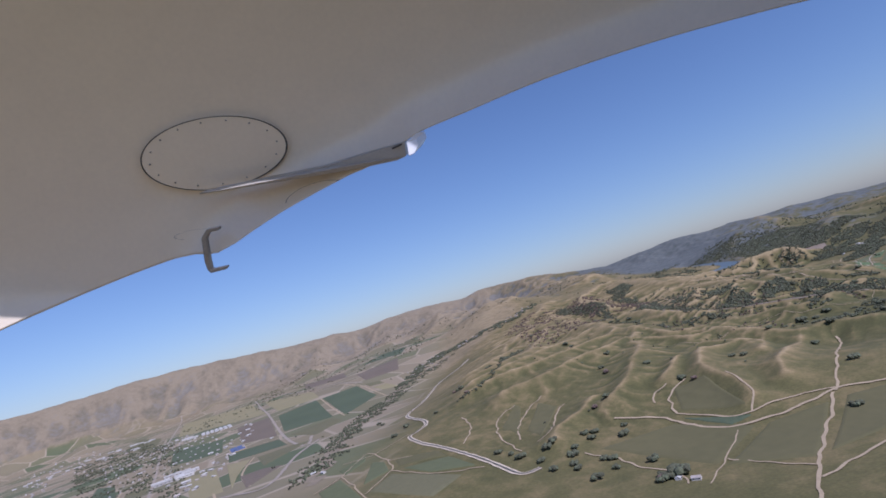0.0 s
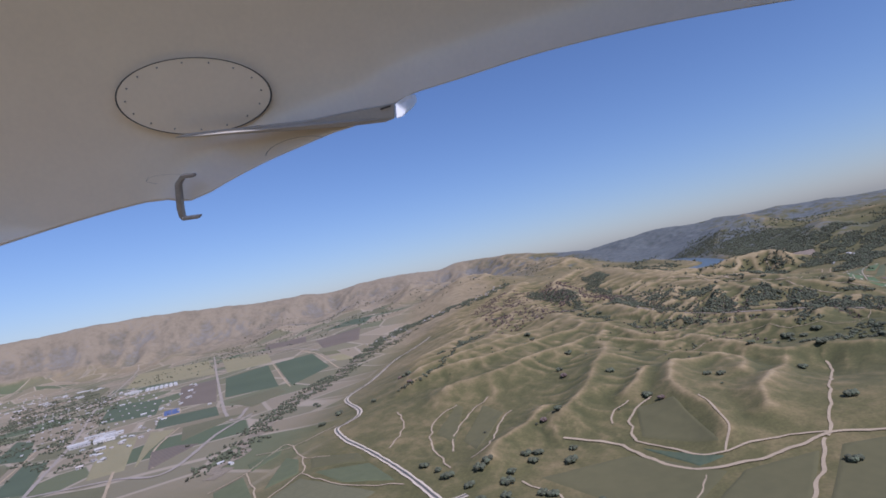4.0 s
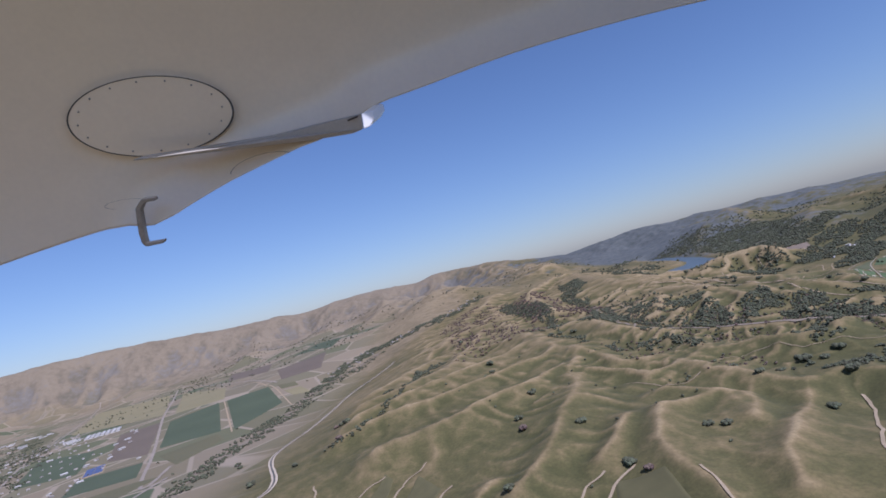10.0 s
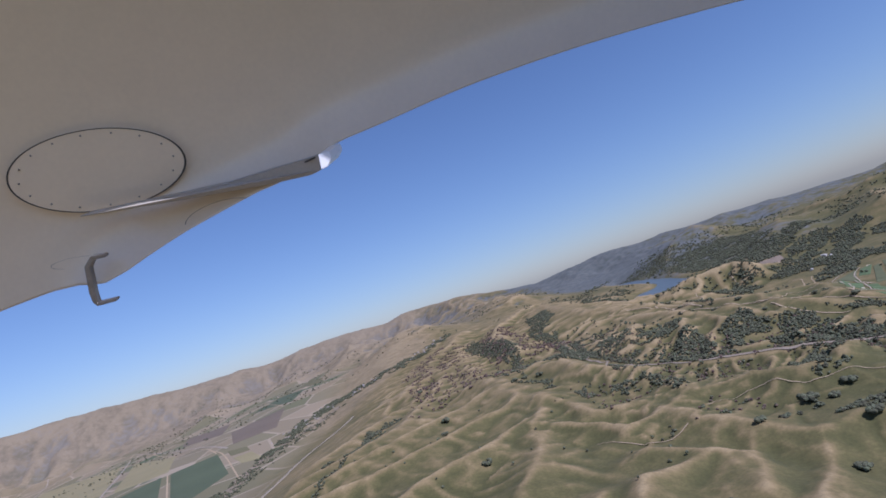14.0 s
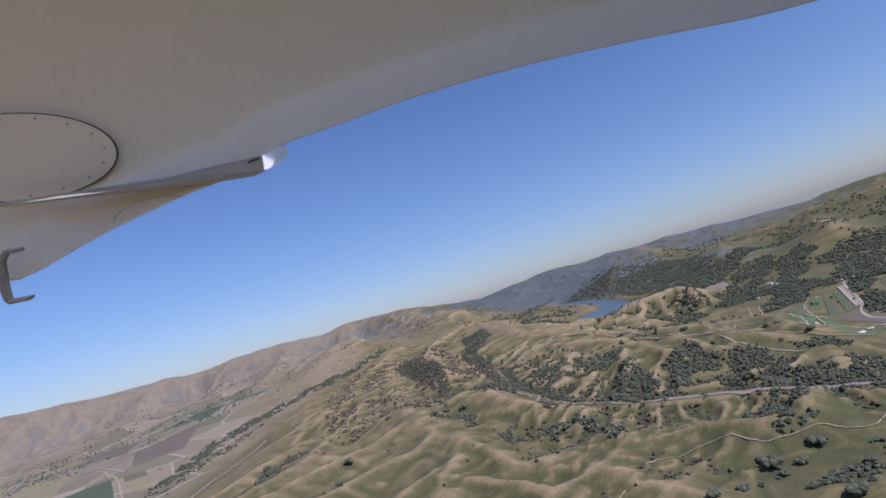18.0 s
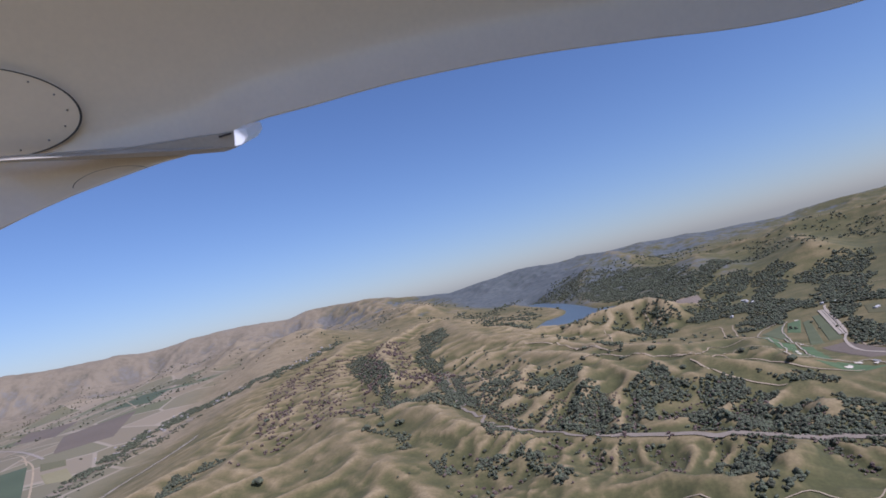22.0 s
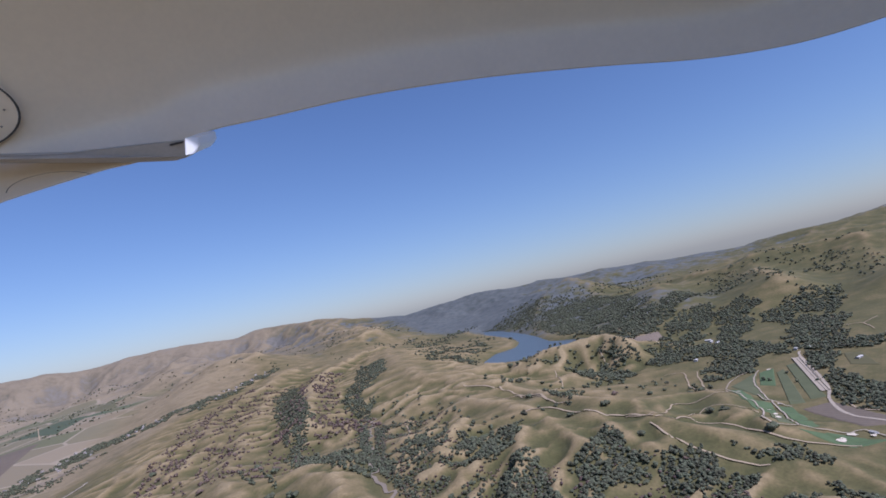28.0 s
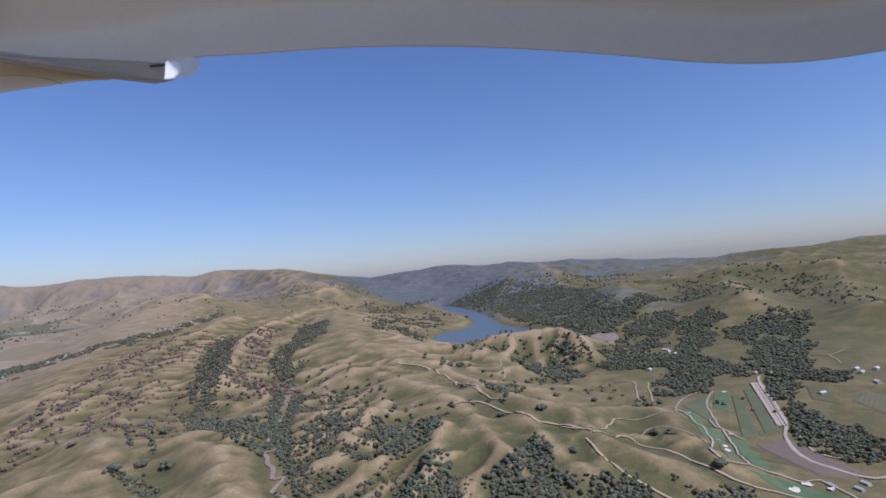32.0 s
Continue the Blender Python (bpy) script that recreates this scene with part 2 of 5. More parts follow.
def water_material():
    m = surface("lake_water", (0.085, 0.100, 0.098), (0.068, 0.084, 0.086), 0.01, 0.28, 0.0)
    n, l = m.node_tree.nodes, m.node_tree.links
    geo, w, bump = n.new("ShaderNodeNewGeometry"), n.new("ShaderNodeTexNoise"), n.new("ShaderNodeBump")
    w.inputs["Scale"].default_value, w.inputs["Detail"].default_value = 0.5, 5
    bump.inputs["Strength"].default_value, bump.inputs["Distance"].default_value = 0.4, 0.3
    l.new(geo.outputs["Position"], w.inputs["Vector"])
    l.new(w.outputs[0], bump.inputs["Height"])
    l.new(bump.outputs[0], n["Principled BSDF"].inputs["Normal"])
    return m


WATER = water_material()


# ---- mesh helpers ----
def mesh_from(name, verts, faces, material, smooth=False):
    me = bpy.data.meshes.new(name)
    verts, faces = np.asarray(verts, np.float32), np.asarray(faces, np.int32)
    me.vertices.add(len(verts))
    me.vertices.foreach_set("co", verts.ravel())
    k = faces.shape[1]
    me.loops.add(faces.size)
    me.loops.foreach_set("vertex_index", faces.ravel())
    me.polygons.add(len(faces))
    me.polygons.foreach_set("loop_start", np.arange(len(faces), dtype=np.int32) * k)
    me.polygons.foreach_set("use_smooth", np.full(len(faces), smooth))
    me.materials.append(material)
    me.update(calc_edges=True)
    return me


def part(name, bm, material, parent=None, label=""):
    """Links a bmesh as one mesh object under a thing or a part."""
    me = bpy.data.meshes.new(name)
    bm.to_mesh(me)
    bm.free()
    me.materials.append(material)
    ob = new(name, me)
    ob.parent = parent
    return tagged(ob, label)


def anchor(name, m, label, category, group=""):
    ob = new(name)
    ob.empty_display_size = 1
    ob.matrix_world = m
    return tagged(ob, label, category, group)


# ---- lie of the land ----
def step(a, b, v):
    v = np.clip((v - a) / (b - a), 0, 1)
    return v * v * (3 - 2 * v)


def curve_through(points, gap):
    """A smooth line through the points, with a vertex every gap."""
    p = np.array([points[0], *points, points[-1]], float)
    out = []
    for i in range(1, len(p) - 2):
        n = max(2, int(np.hypot(*(p[i + 1] - p[i])) / gap))
        s = np.linspace(0, 1, n, endpoint=False)[:, None]
        a, b, c, d = p[i - 1 : i + 3]
        out.append(0.5 * (2 * b + (c - a) * s + (2 * a - 5 * b + 4 * c - d) * s**2 + (3 * b - a - 3 * c + d) * s**3))
    return np.vstack([*out, p[-1:]])


def distance(x, y, line):
    """How far each place lies from a line, and how far along it."""
    best, along = np.full(x.shape, 1e9), np.zeros(x.shape)
    for i in range(len(line) - 1):
        (ax, ay), (bx, by) = line[i][:2], line[i + 1][:2]
        dx, dy = bx - ax, by - ay
        s = np.clip(((x - ax) * dx + (y - ay) * dy) / (dx * dx + dy * dy + 1e-9), 0, 1)
        d = np.hypot(x - ax - s * dx, y - ay - s * dy)
        near = d < best
        best, along = np.where(near, d, best), np.where(near, i + s, along)
    return best, along


def inside(x, y, corners):
    """Which places lie within a polygon."""
    hit = np.zeros(np.shape(x), bool)
    for (ax, ay), (bx, by) in zip(corners, [*corners[1:], corners[0]]):
        hit ^= ((ay > y) != (by > y)) & (x < (bx - ax) * (y - ay) / (by - ay + 1e-12) + ax)
    return hit


TABLE = np.random.RandomState(7).rand(64, 64)


def value_noise(x, y):
    xi, yi = np.floor(x).astype(int), np.floor(y).astype(int)
    u, v = x - xi, y - yi
    u, v = u * u * u * (u * (6 * u - 15) + 10), v * v * v * (v * (6 * v - 15) + 10)
    a, b = TABLE[xi % 64, yi % 64], TABLE[(xi + 1) % 64, yi % 64]
    c, d = TABLE[xi % 64, (yi + 1) % 64], TABLE[(xi + 1) % 64, (yi + 1) % 64]
    return (a * (1 - u) + b * u) * (1 - v) + (c * (1 - u) + d * u) * v


def ridged(x, y, octaves=4):
    """Sharp-crested folds, 0 to 1."""
    z, amp, total = 0, 1.0, 0
    for k in range(octaves):
        z = z + amp * (1 - np.abs(2 * value_noise(x + 17 * k, y - 9 * k) - 1))
        total += amp
        x, y, amp = (0.8 * x - 0.6 * y) * 2.03, (0.6 * x + 0.8 * y) * 2.03, amp * 0.5
    return z / total


# crest lines of the near hills: height, half width, points
CRESTS = [
    (0.50, 0.9, [(10.44, 41.53), (8.26, 34.22), (6.81, 30.73), (5.62, 28.63), (4.54, 26.91)]),
    (0.42, 0.8, [(10.25, 29.88), (9.26, 27.16), (8.97, 25.21), (9.11, 23.68), (9.12, 22.51)]),
    (0.55, 0.9, [(9.92, 39.54), (7.10, 36.88), (3.75, 34.62), (0.12, 33.68)]),
    (0.50, 0.8, [(9.56, 43.49), (5.86, 41.02), (2.12, 38.85), (-2.06, 37.72)]),
    (0.55, 0.9, [(8.73, 48.06), (4.63, 44.98), (1.03, 41.99), (-1.63, 41.14)]),
    (0.60, 1.0, [(8.90, 75.02), (6.09, 58.10), (3.58, 49.48), (1.07, 44.85), (-1.63, 44.24)]),
    (0.50, 1.0, [(6.50, 60.71), (2.58, 56.22), (-0.09, 52.00), (-2.28, 49.79)]),
]
CRESTS += [
    (0.55, 1.1, [(10.44, 41.53), (11.69, 37.65), (13.37, 36.92), (13.91, 33.34), (14.64, 31.63), (15.49, 30.15), (16.83, 30.21), (18.27, 28.30)]),
    (0.40, 0.8, [(15.49, 30.15), (13.50, 27.57), (11.36, 24.95), (10.84, 23.36)]),
    (0.35, 0.7, [(10.25, 29.88), (12.68, 30.34), (12.42, 28.16)]),
    (0.35, 0.7, [(9.03, 29.98), (8.01, 28.43), (7.27, 27.74)]),
    (0.60, 1.2, [(10.08, 81.89), (9.05, 56.69), (9.78, 43.95), (10.44, 41.53)]),
    (0.38, 0.8, [(3.72, 28.16), (2.71, 27.15), (1.60, 25.94), (1.29, 24.50)]),
    (0.55, 1.0, [(4.77, 60.63), (7.74, 54.89), (9.82, 50.62), (12.45, 49.69), (13.75, 44.86), (15.08, 41.00), (14.87, 37.83), (15.15, 36.03)]),
]
CRESTS += [
    (0.55, 0.9, [(9.53, 38.21), (10.86, 36.13), (11.65, 34.74), (12.66, 34.92), (15.02, 35.89), (16.22, 35.51), (17.32, 34.89), (17.98, 33.43), (19.36, 33.17), (24.07, 36.77)]),
    (0.45, 0.8, [(11.30, 32.08), (12.16, 30.61), (13.08, 29.92), (12.97, 28.97), (12.24, 27.80)]),
    (0.45, 0.8, [(18.22, 39.53), (19.22, 38.47), (20.35, 38.64), (20.95, 37.31), (20.95, 35.42), (22.32, 35.45)]),
    (0.90, 2.0, [(3.87, 63.36), (4.79, 66.69), (6.94, 65.92), (5.67, 76.07), (7.36, 80.86), (9.75, 87.07), (12.13, 93.10)]),
    (0.45, 0.9, [(5.57, 55.25), (7.00, 53.72), (9.03, 51.44), (11.15, 50.25), (11.91, 50.29), (13.07, 50.21), (14.12, 49.05), (14.94, 47.35)]),
]
CRESTS += [
    (1.10, 1.3, [(13.08, 58.45), (13.50, 64.77), (13.95, 75.55), (15.77, 82.82), (19.87, 90.07), (22.96, 92.52)]),
    (1.10, 2.6, [(22.66, 87.53), (20.45, 70.36), (20.60, 64.13), (21.75, 61.00), (22.47, 57.00)]),
    (0.80, 1.5, [(21.58, 49.14), (20.78, 53.27), (20.06, 56.21), (18.76, 57.98)]),
    (0.75, 1.3, [(22.46, 57.40), (23.61, 53.61), (23.57, 48.65), (24.17, 46.51), (25.00, 45.49), (24.46, 43.50), (24.54, 42.16), (25.21, 40.56)]),
    (0.60, 1.1, [(24.40, 46.55), (26.02, 46.18), (27.71, 46.60), (28.69, 46.22), (28.04, 44.23), (27.20, 42.55), (27.06, 41.53)]),
    (0.70, 1.5, [(23.90, 62.82), (26.39, 61.52), (27.21, 59.27), (27.46, 56.18)]),
    (1.65, 1.3, [(29.24, 60.81), (30.88, 59.91), (32.20, 59.84), (32.51, 58.06)]),
]
CRESTS += [
    (0.40, 0.8, [(25.75, 43.69), (26.83, 43.69), (26.74, 41.99), (26.99, 40.89)]),
    (0.55, 0.8, [(20.11, 45.68), (19.29, 44.43), (18.98, 42.78)]),
    (0.55, 0.8, [(21.65, 46.47), (21.12, 44.44), (21.30, 42.58)]),
    (0.55, 0.8, [(23.12, 45.55), (22.71, 43.85), (22.78, 41.70)]),
    (0.50, 0.8, [(19.31, 50.03), (17.70, 47.68), (16.95, 46.20)]),
]
# the skyline ranges: x, y, height
WEST_RANGE = [(-158.5, 128.4, 16.0), (-129.9, 155.3, 15.5), (-116.5, 168.7, 15.2), (-91.3, 179.6, 15.3), (-61.9, 188.9, 12.0), (-37.5, 200.6, 10.4), (-20.7, 200.6, 11.0), (-2.2, 199.8, 9.4), (15.4, 197.3, 8.4), (28.8, 180.5, 7.0), (38.1, 170.4, 5.4)]
EAST_RANGE = [(38, 174, 3.9), (44, 160, 4.4), (53, 147, 5.4), (68, 132, 5.2), (81, 120, 4.5), (96, 112, 3.6), (116, 102, 4.8), (140, 90, 5.6), (160, 66, 5.5)]
FOOTHILLS = [(2.4, 9.0, [(48.0, 98.0), (56.0, 86.0), (63.0, 78.0), (66.0, 67.0), (72.0, 58.0)]), (1.8, 4.0, [(56.0, 86.0), (49.0, 76.0), (44.5, 70.0)]), (1.8, 3.6, [(63.0, 78.0), (54.0, 68.0), (49.0, 61.0)]),
             (1.6, 3.6, [(66.0, 67.0), (57.0, 59.0), (52.0, 53.5)]), (3.6, 8.0, [(53.0, 100.0), (55.0, 118.0), (56.0, 140.0), (53.0, 170.0)]), (2.6, 8.0, [(-8.0, 150.0), (4.0, 128.0), (7.0, 112.0)]),
             (3.6, 9.0, [(-8.0, 175.0), (-7.0, 150.0), (-4.0, 132.0)]), (2.2, 6.0, [(-28.0, 180.0), (-24.0, 162.0), (-20.0, 148.0)]), (2.0, 6.0, [(-50.0, 180.0), (-46.0, 166.0), (-42.0, 154.0)]),
             (2.2, 6.0, [(-78.0, 178.0), (-75.0, 164.0), (-70.0, 152.0)]), (2.2, 7.0, [(-108.0, 164.0), (-103.0, 150.0), (-98.0, 138.0)]), (3.0, 8.0, [(22.0, 190.0), (26.0, 160.0), (28.0, 132.0), (25.0, 116.0)])]
# broad swells and hollows of the land: x, y, rise, reach
NEAR_SWELLS = [(11.0, 20.0, -0.27, 7.4), (13.9, 24.9, 0.62, 4.3), (14.4, 27.3, -0.61, 3.4), (10.8, 28.5, 0.58, 5.1), (16.3, 29.0, -0.47, 4.8), (5.7, 32.2, -0.09, 5.8), (19.1, 32.9, 0.37, 5.6), (6.7, 35.0, 0.43, 4.8), (19.1, 36.1, 0.11, 5.3), (13.4, 36.8, -0.73, 7.3), (24.1, 37.3, -0.60, 6.3), (3.8, 38.2, 0.18, 7.7), (29.7, 41.0, -0.46, 10.6), (20.6, 41.2, 0.06, 7.1), (-7.2, 43.2, 0.17, 14.6)]
MIDDLE_SWELLS = [(19.5, 47.9, 0.59, 8.1), (39.8, 48.2, 0.12, 13.0), (24.2, 50.4, -0.22, 7.7), (0.2, 52.0, -0.47, 14.7), (43.1, 53.3, 0.31, 13.0), (12.5, 56.0, 0.10, 10.3), (25.9, 56.4, -0.35, 8.5), (19.3, 58.1, -0.34, 8.1), (-28.2, 61.0, -0.33, 15.4), (-17.5, 64.0, -0.71, 17.5), (32.0, 64.2, 0.08, 16.4), (14.8, 65.5, 0.71, 12.1), (5.5, 71.4, -1.05, 15.5), (-33.8, 74.3, 0.76, 25.3)]
FAR_SWELLS = [(20.7, 80.2, 0.27, 20.3), (-7.3, 83.3, 0.21, 16.9), (2.1, 84.9, -1.09, 15.5), (16.1, 95.5, 0.09, 22.9), (-3.4, 101.8, 1.41, 22.3), (-20.8, 112.4, 0.15, 21.6), (-7.3, 117.7, 1.02, 17.1), (22.4, 127.9, 0.36, 30.5), (1.4, 129.3, -0.82, 21.4), (-20.1, 134.3, 0.35, 23.0), (-15.3, 149.3, 1.54, 22.2), (-17.8, 166.1, 2.11, 36.8)]
LAKE_LEVEL = 0.9
WASH = [(16.4, 58.0), (15.6, 53.2), (15.0, 49.0), (14.9, 45.5), (15.5, 42.6), (16.6, 41.0), (17.8, 39.3), (19.3, 37.8), (20.5, 36.6), (21.5, 35.2), (23.2, 34.1), (26.0, 32.8), (30.0, 31.4)]
WASH_BED = [0.85, 0.72, 0.66, 0.50, 0.30, 0.08, -0.02, -0.10, -0.20, -0.38, -0.60, -0.80, -1.00]     # level of the stream bed, point by point
RIBS = 0.17                     # depth of the gullies down the sides of the crests
LAKE = [(26.26, 65.05), (28.17, 63.90), (30.47, 62.84), (32.16, 63.51), (33.34, 64.48), (34.34, 63.06), (35.14, 62.04), (36.52, 62.21), (36.89, 64.79), (36.46, 67.79), (35.85, 69.79), (35.02, 73.30), (37.29, 81.64), (38.97, 89.46), (41.14, 103.08), (40.70, 107.99), (37.88, 99.24), (36.07, 85.65), (34.18, 78.89), (32.14, 75.08), (29.87, 74.16), (27.22, 70.04)]


def gullies(x, y):
    """How far a place is from the wash, which side of it (1 north, 0 south), and 0 in the gullies that run down to it up to 1 on the spurs between."""
    d, along = distance(x, y, WASH)
    run = np.concatenate([[0], np.cumsum([math.dist(a, b) for a, b in zip(WASH, WASH[1:])])])
    wx, wy = np.interp(along, np.arange(len(WASH)), [p[0] for p in WASH]), np.interp(along, np.arange(len(WASH)), [p[1] for p in WASH])
    north = step(-0.25, 0.25, (x - wx) * 0.62 + (y - wy) * 0.78)
    beat = np.interp(along, np.arange(len(WASH)), run) / (1.05 + 0.75 * north) + (0.30 * north - 0.16) * d + 1.3 * value_noise(x * 0.5 + 4, y * 0.5)
    fork = 2.3 * beat + 0.7 * value_noise(x * 1.3, y * 1.3 + 8)
    spur = (0.62 + 0.2 * north) * (1 - 2 * np.abs(beat - np.floor(beat) - 0.5)) + (0.38 - 0.2 * north) * (1 - 2 * np.abs(fork - np.floor(fork) - 0.5))
    return d, north, spur


def height(x, y):
    x, y = np.asarray(x, float), np.asarray(y, float)
    mid = -1.5 + 1.95 * step(17, 46, y) + 0.9 * step(46, 85, y)
    left = -0.75 - 0.5 * step(-12, -40, x) + 0.35 * step(70, 120, y)
    right = -0.1 + 0.2 * step(36, 50, x) + 0.9 * step(56, 66, y)
    to_left, to_right = step(1, -9, x - 0.05 * np.maximum(y - 50, 0)) * step(15, 30, y), step(22, 31, x)
    z = mid + (left - mid) * to_left
    z = z + (right - z) * to_right
    hills = (1 - to_left) * (1 - to_right * step(62, 50, y + 0 * x) * step(25, 29, x))
    wx, wy = x + 0.5 * (value_noise(x * 0.45, y * 0.45) - 0.5), y + 0.8 * (value_noise(x * 0.4 + 9, y * 0.4) - 0.5)
    near = (x > -14) & (x < 50) & (y > 12) & (y < 112)
    top = np.zeros(x.shape)
    if near.any():
        nx, ny, acc = wx[near], wy[near], 0
        ribs, ribs_at = np.zeros(nx.shape), np.zeros(nx.shape)
        for h, w, line in CRESTS:
            d, along = distance(nx, ny, line)
            w = w * (1 + 0.012 * max(line[0][1] - 30, 0))
            acc = acc + (h * np.exp(-((d / w) ** 1.35))) ** 3
            if h >= 0.5:
                run = np.concatenate([[0], np.cumsum([math.dist(a, b) for a, b in zip(line, line[1:])])])
                pace = 1.25 + 0.02 * max(line[0][1] - 30, 0)
                beat = np.interp(along, np.arange(len(line)), run) / pace + 0.9 * value_noise(nx * 0.7, ny * 0.7)
                u = d / (1.5 * w)
                ribs = np.where(h * u * np.exp(1 - u * u) > ribs_at, (1 - 2 * np.abs(beat - np.floor(beat) - 0.5)) - 0.5, ribs)
                ribs_at = np.maximum(ribs_at, h * u * np.exp(1 - u * u))
        away, north, spur = gullies(nx, ny)
        u = away / (1.7 + 1.4 * north)
        eroded = u * np.exp(1 - u * u) * step(12.5, 14.5, nx) * step(30, 26, nx) * step(55, 50, ny)
        top[near] = acc ** (1 / 3) + RIBS * (1 + 0.6 * step(50, 60, ny)) * ribs * ribs_at + (0.34 + 0.06 * north) * (spur - 0.5) * eroded - 0.12 * np.exp(-((away / 0.9) ** 2)) * step(12.5, 14.5, nx)
    z = z + top
    broken = step(11.5, 13.5, x) * step(26, 22, x) * step(31.5, 34, y) * step(0.0, -2.0, (x - 16.6) * 0.62 + (y - 41.0) * 0.78)
    z = z + 0.26 * broken * (ridged(x * 0.62 + 2, y * 0.7, 4) - 0.6)
    folds = ridged(x * 0.32 + 3, y * 0.25, 4) - 0.62
    z = z + hills * step(14, 24, y) * (0.10 + 0.10 * step(36, 52, y)) * folds * step(130, 80, y)
    z = z + hills * step(22, 27, y) * step(70, 55, y) * step(30, 25, x) * 0.08 * (ridged(x * 0.9 + 0.35 * y, y * 0.55 - 0.3 * x + 4, 3) - 0.62)
    rise, ranges = np.zeros(x.shape), np.zeros(x.shape)
    rough = ridged(x * 0.055, y * 0.045 + 5, 5) - 0.6
    for line, w in ((WEST_RANGE, 12.5), (EAST_RANGE, 21.0)):
        d, along = distance(x, y, line)
        tops = np.interp(along, np.arange(len(line)), [p[2] for p in line])
        rise = np.maximum(rise, tops * np.exp(-((d / w) ** 1.6)))
        ranges = np.maximum(ranges, np.exp(-((d / w) ** 2)))
    for h, w, line in FOOTHILLS:
        d, _ = distance(x, y, line)
        rise = (rise**3 + (h * np.exp(-((d / w) ** 1.5))) ** 3) ** (1 / 3)
    far = step(60, 110, y) + step(40, 60, x)
    z = z + rise + np.clip(far, 0, 1) * np.minimum(rise, 5) * 0.95 * rough * (1 - 0.7 * ranges**8)
    flank = step(95, 120, y + 0.5 * np.maximum(-x, 0)) * step(40, 22, x) * np.minimum(rise, 4) * (1 - ranges**6)
    z = z + 0.62 * flank * (ridged(x * 0.17 + 1, y * 0.11 + 3, 5) - 0.62)
    for sx, sy, up, reach in (*NEAR_SWELLS, *MIDDLE_SWELLS, *FAR_SWELLS):
        z = z + up * np.exp(-((x - sx) ** 2 + (y - sy) ** 2) / reach**2)
    by_wash = (x > 10) & (x < 33) & (y > 28) & (y < 60)
    if by_wash.any():
        away, along = distance(x[by_wash], y[by_wash], WASH)
        bed = np.interp(along, np.arange(len(WASH)), WASH_BED)
        cut = np.minimum(z[by_wash], bed + 0.04 + 0.42 * np.maximum(away - 0.3, 0))
        z[by_wash] = cut + (bed - cut) * step(0.7, 0.25, away)
    # the lake's bed and shore
    shore, _ = distance(x, y, [*LAKE, LAKE[0]])
    wet = inside(x, y, LAKE)
    bed = LAKE_LEVEL - 0.3 * step(0, 1.2, shore)
    slope = LAKE_LEVEL + 0.04 + 0.33 * shore + 0.02 * shore**2
    return np.where(wet, bed, np.where(shore < 14, np.clip(z, LAKE_LEVEL + 0.04 - 0.5 * np.maximum(shore - 0.5, 0), slope), z))


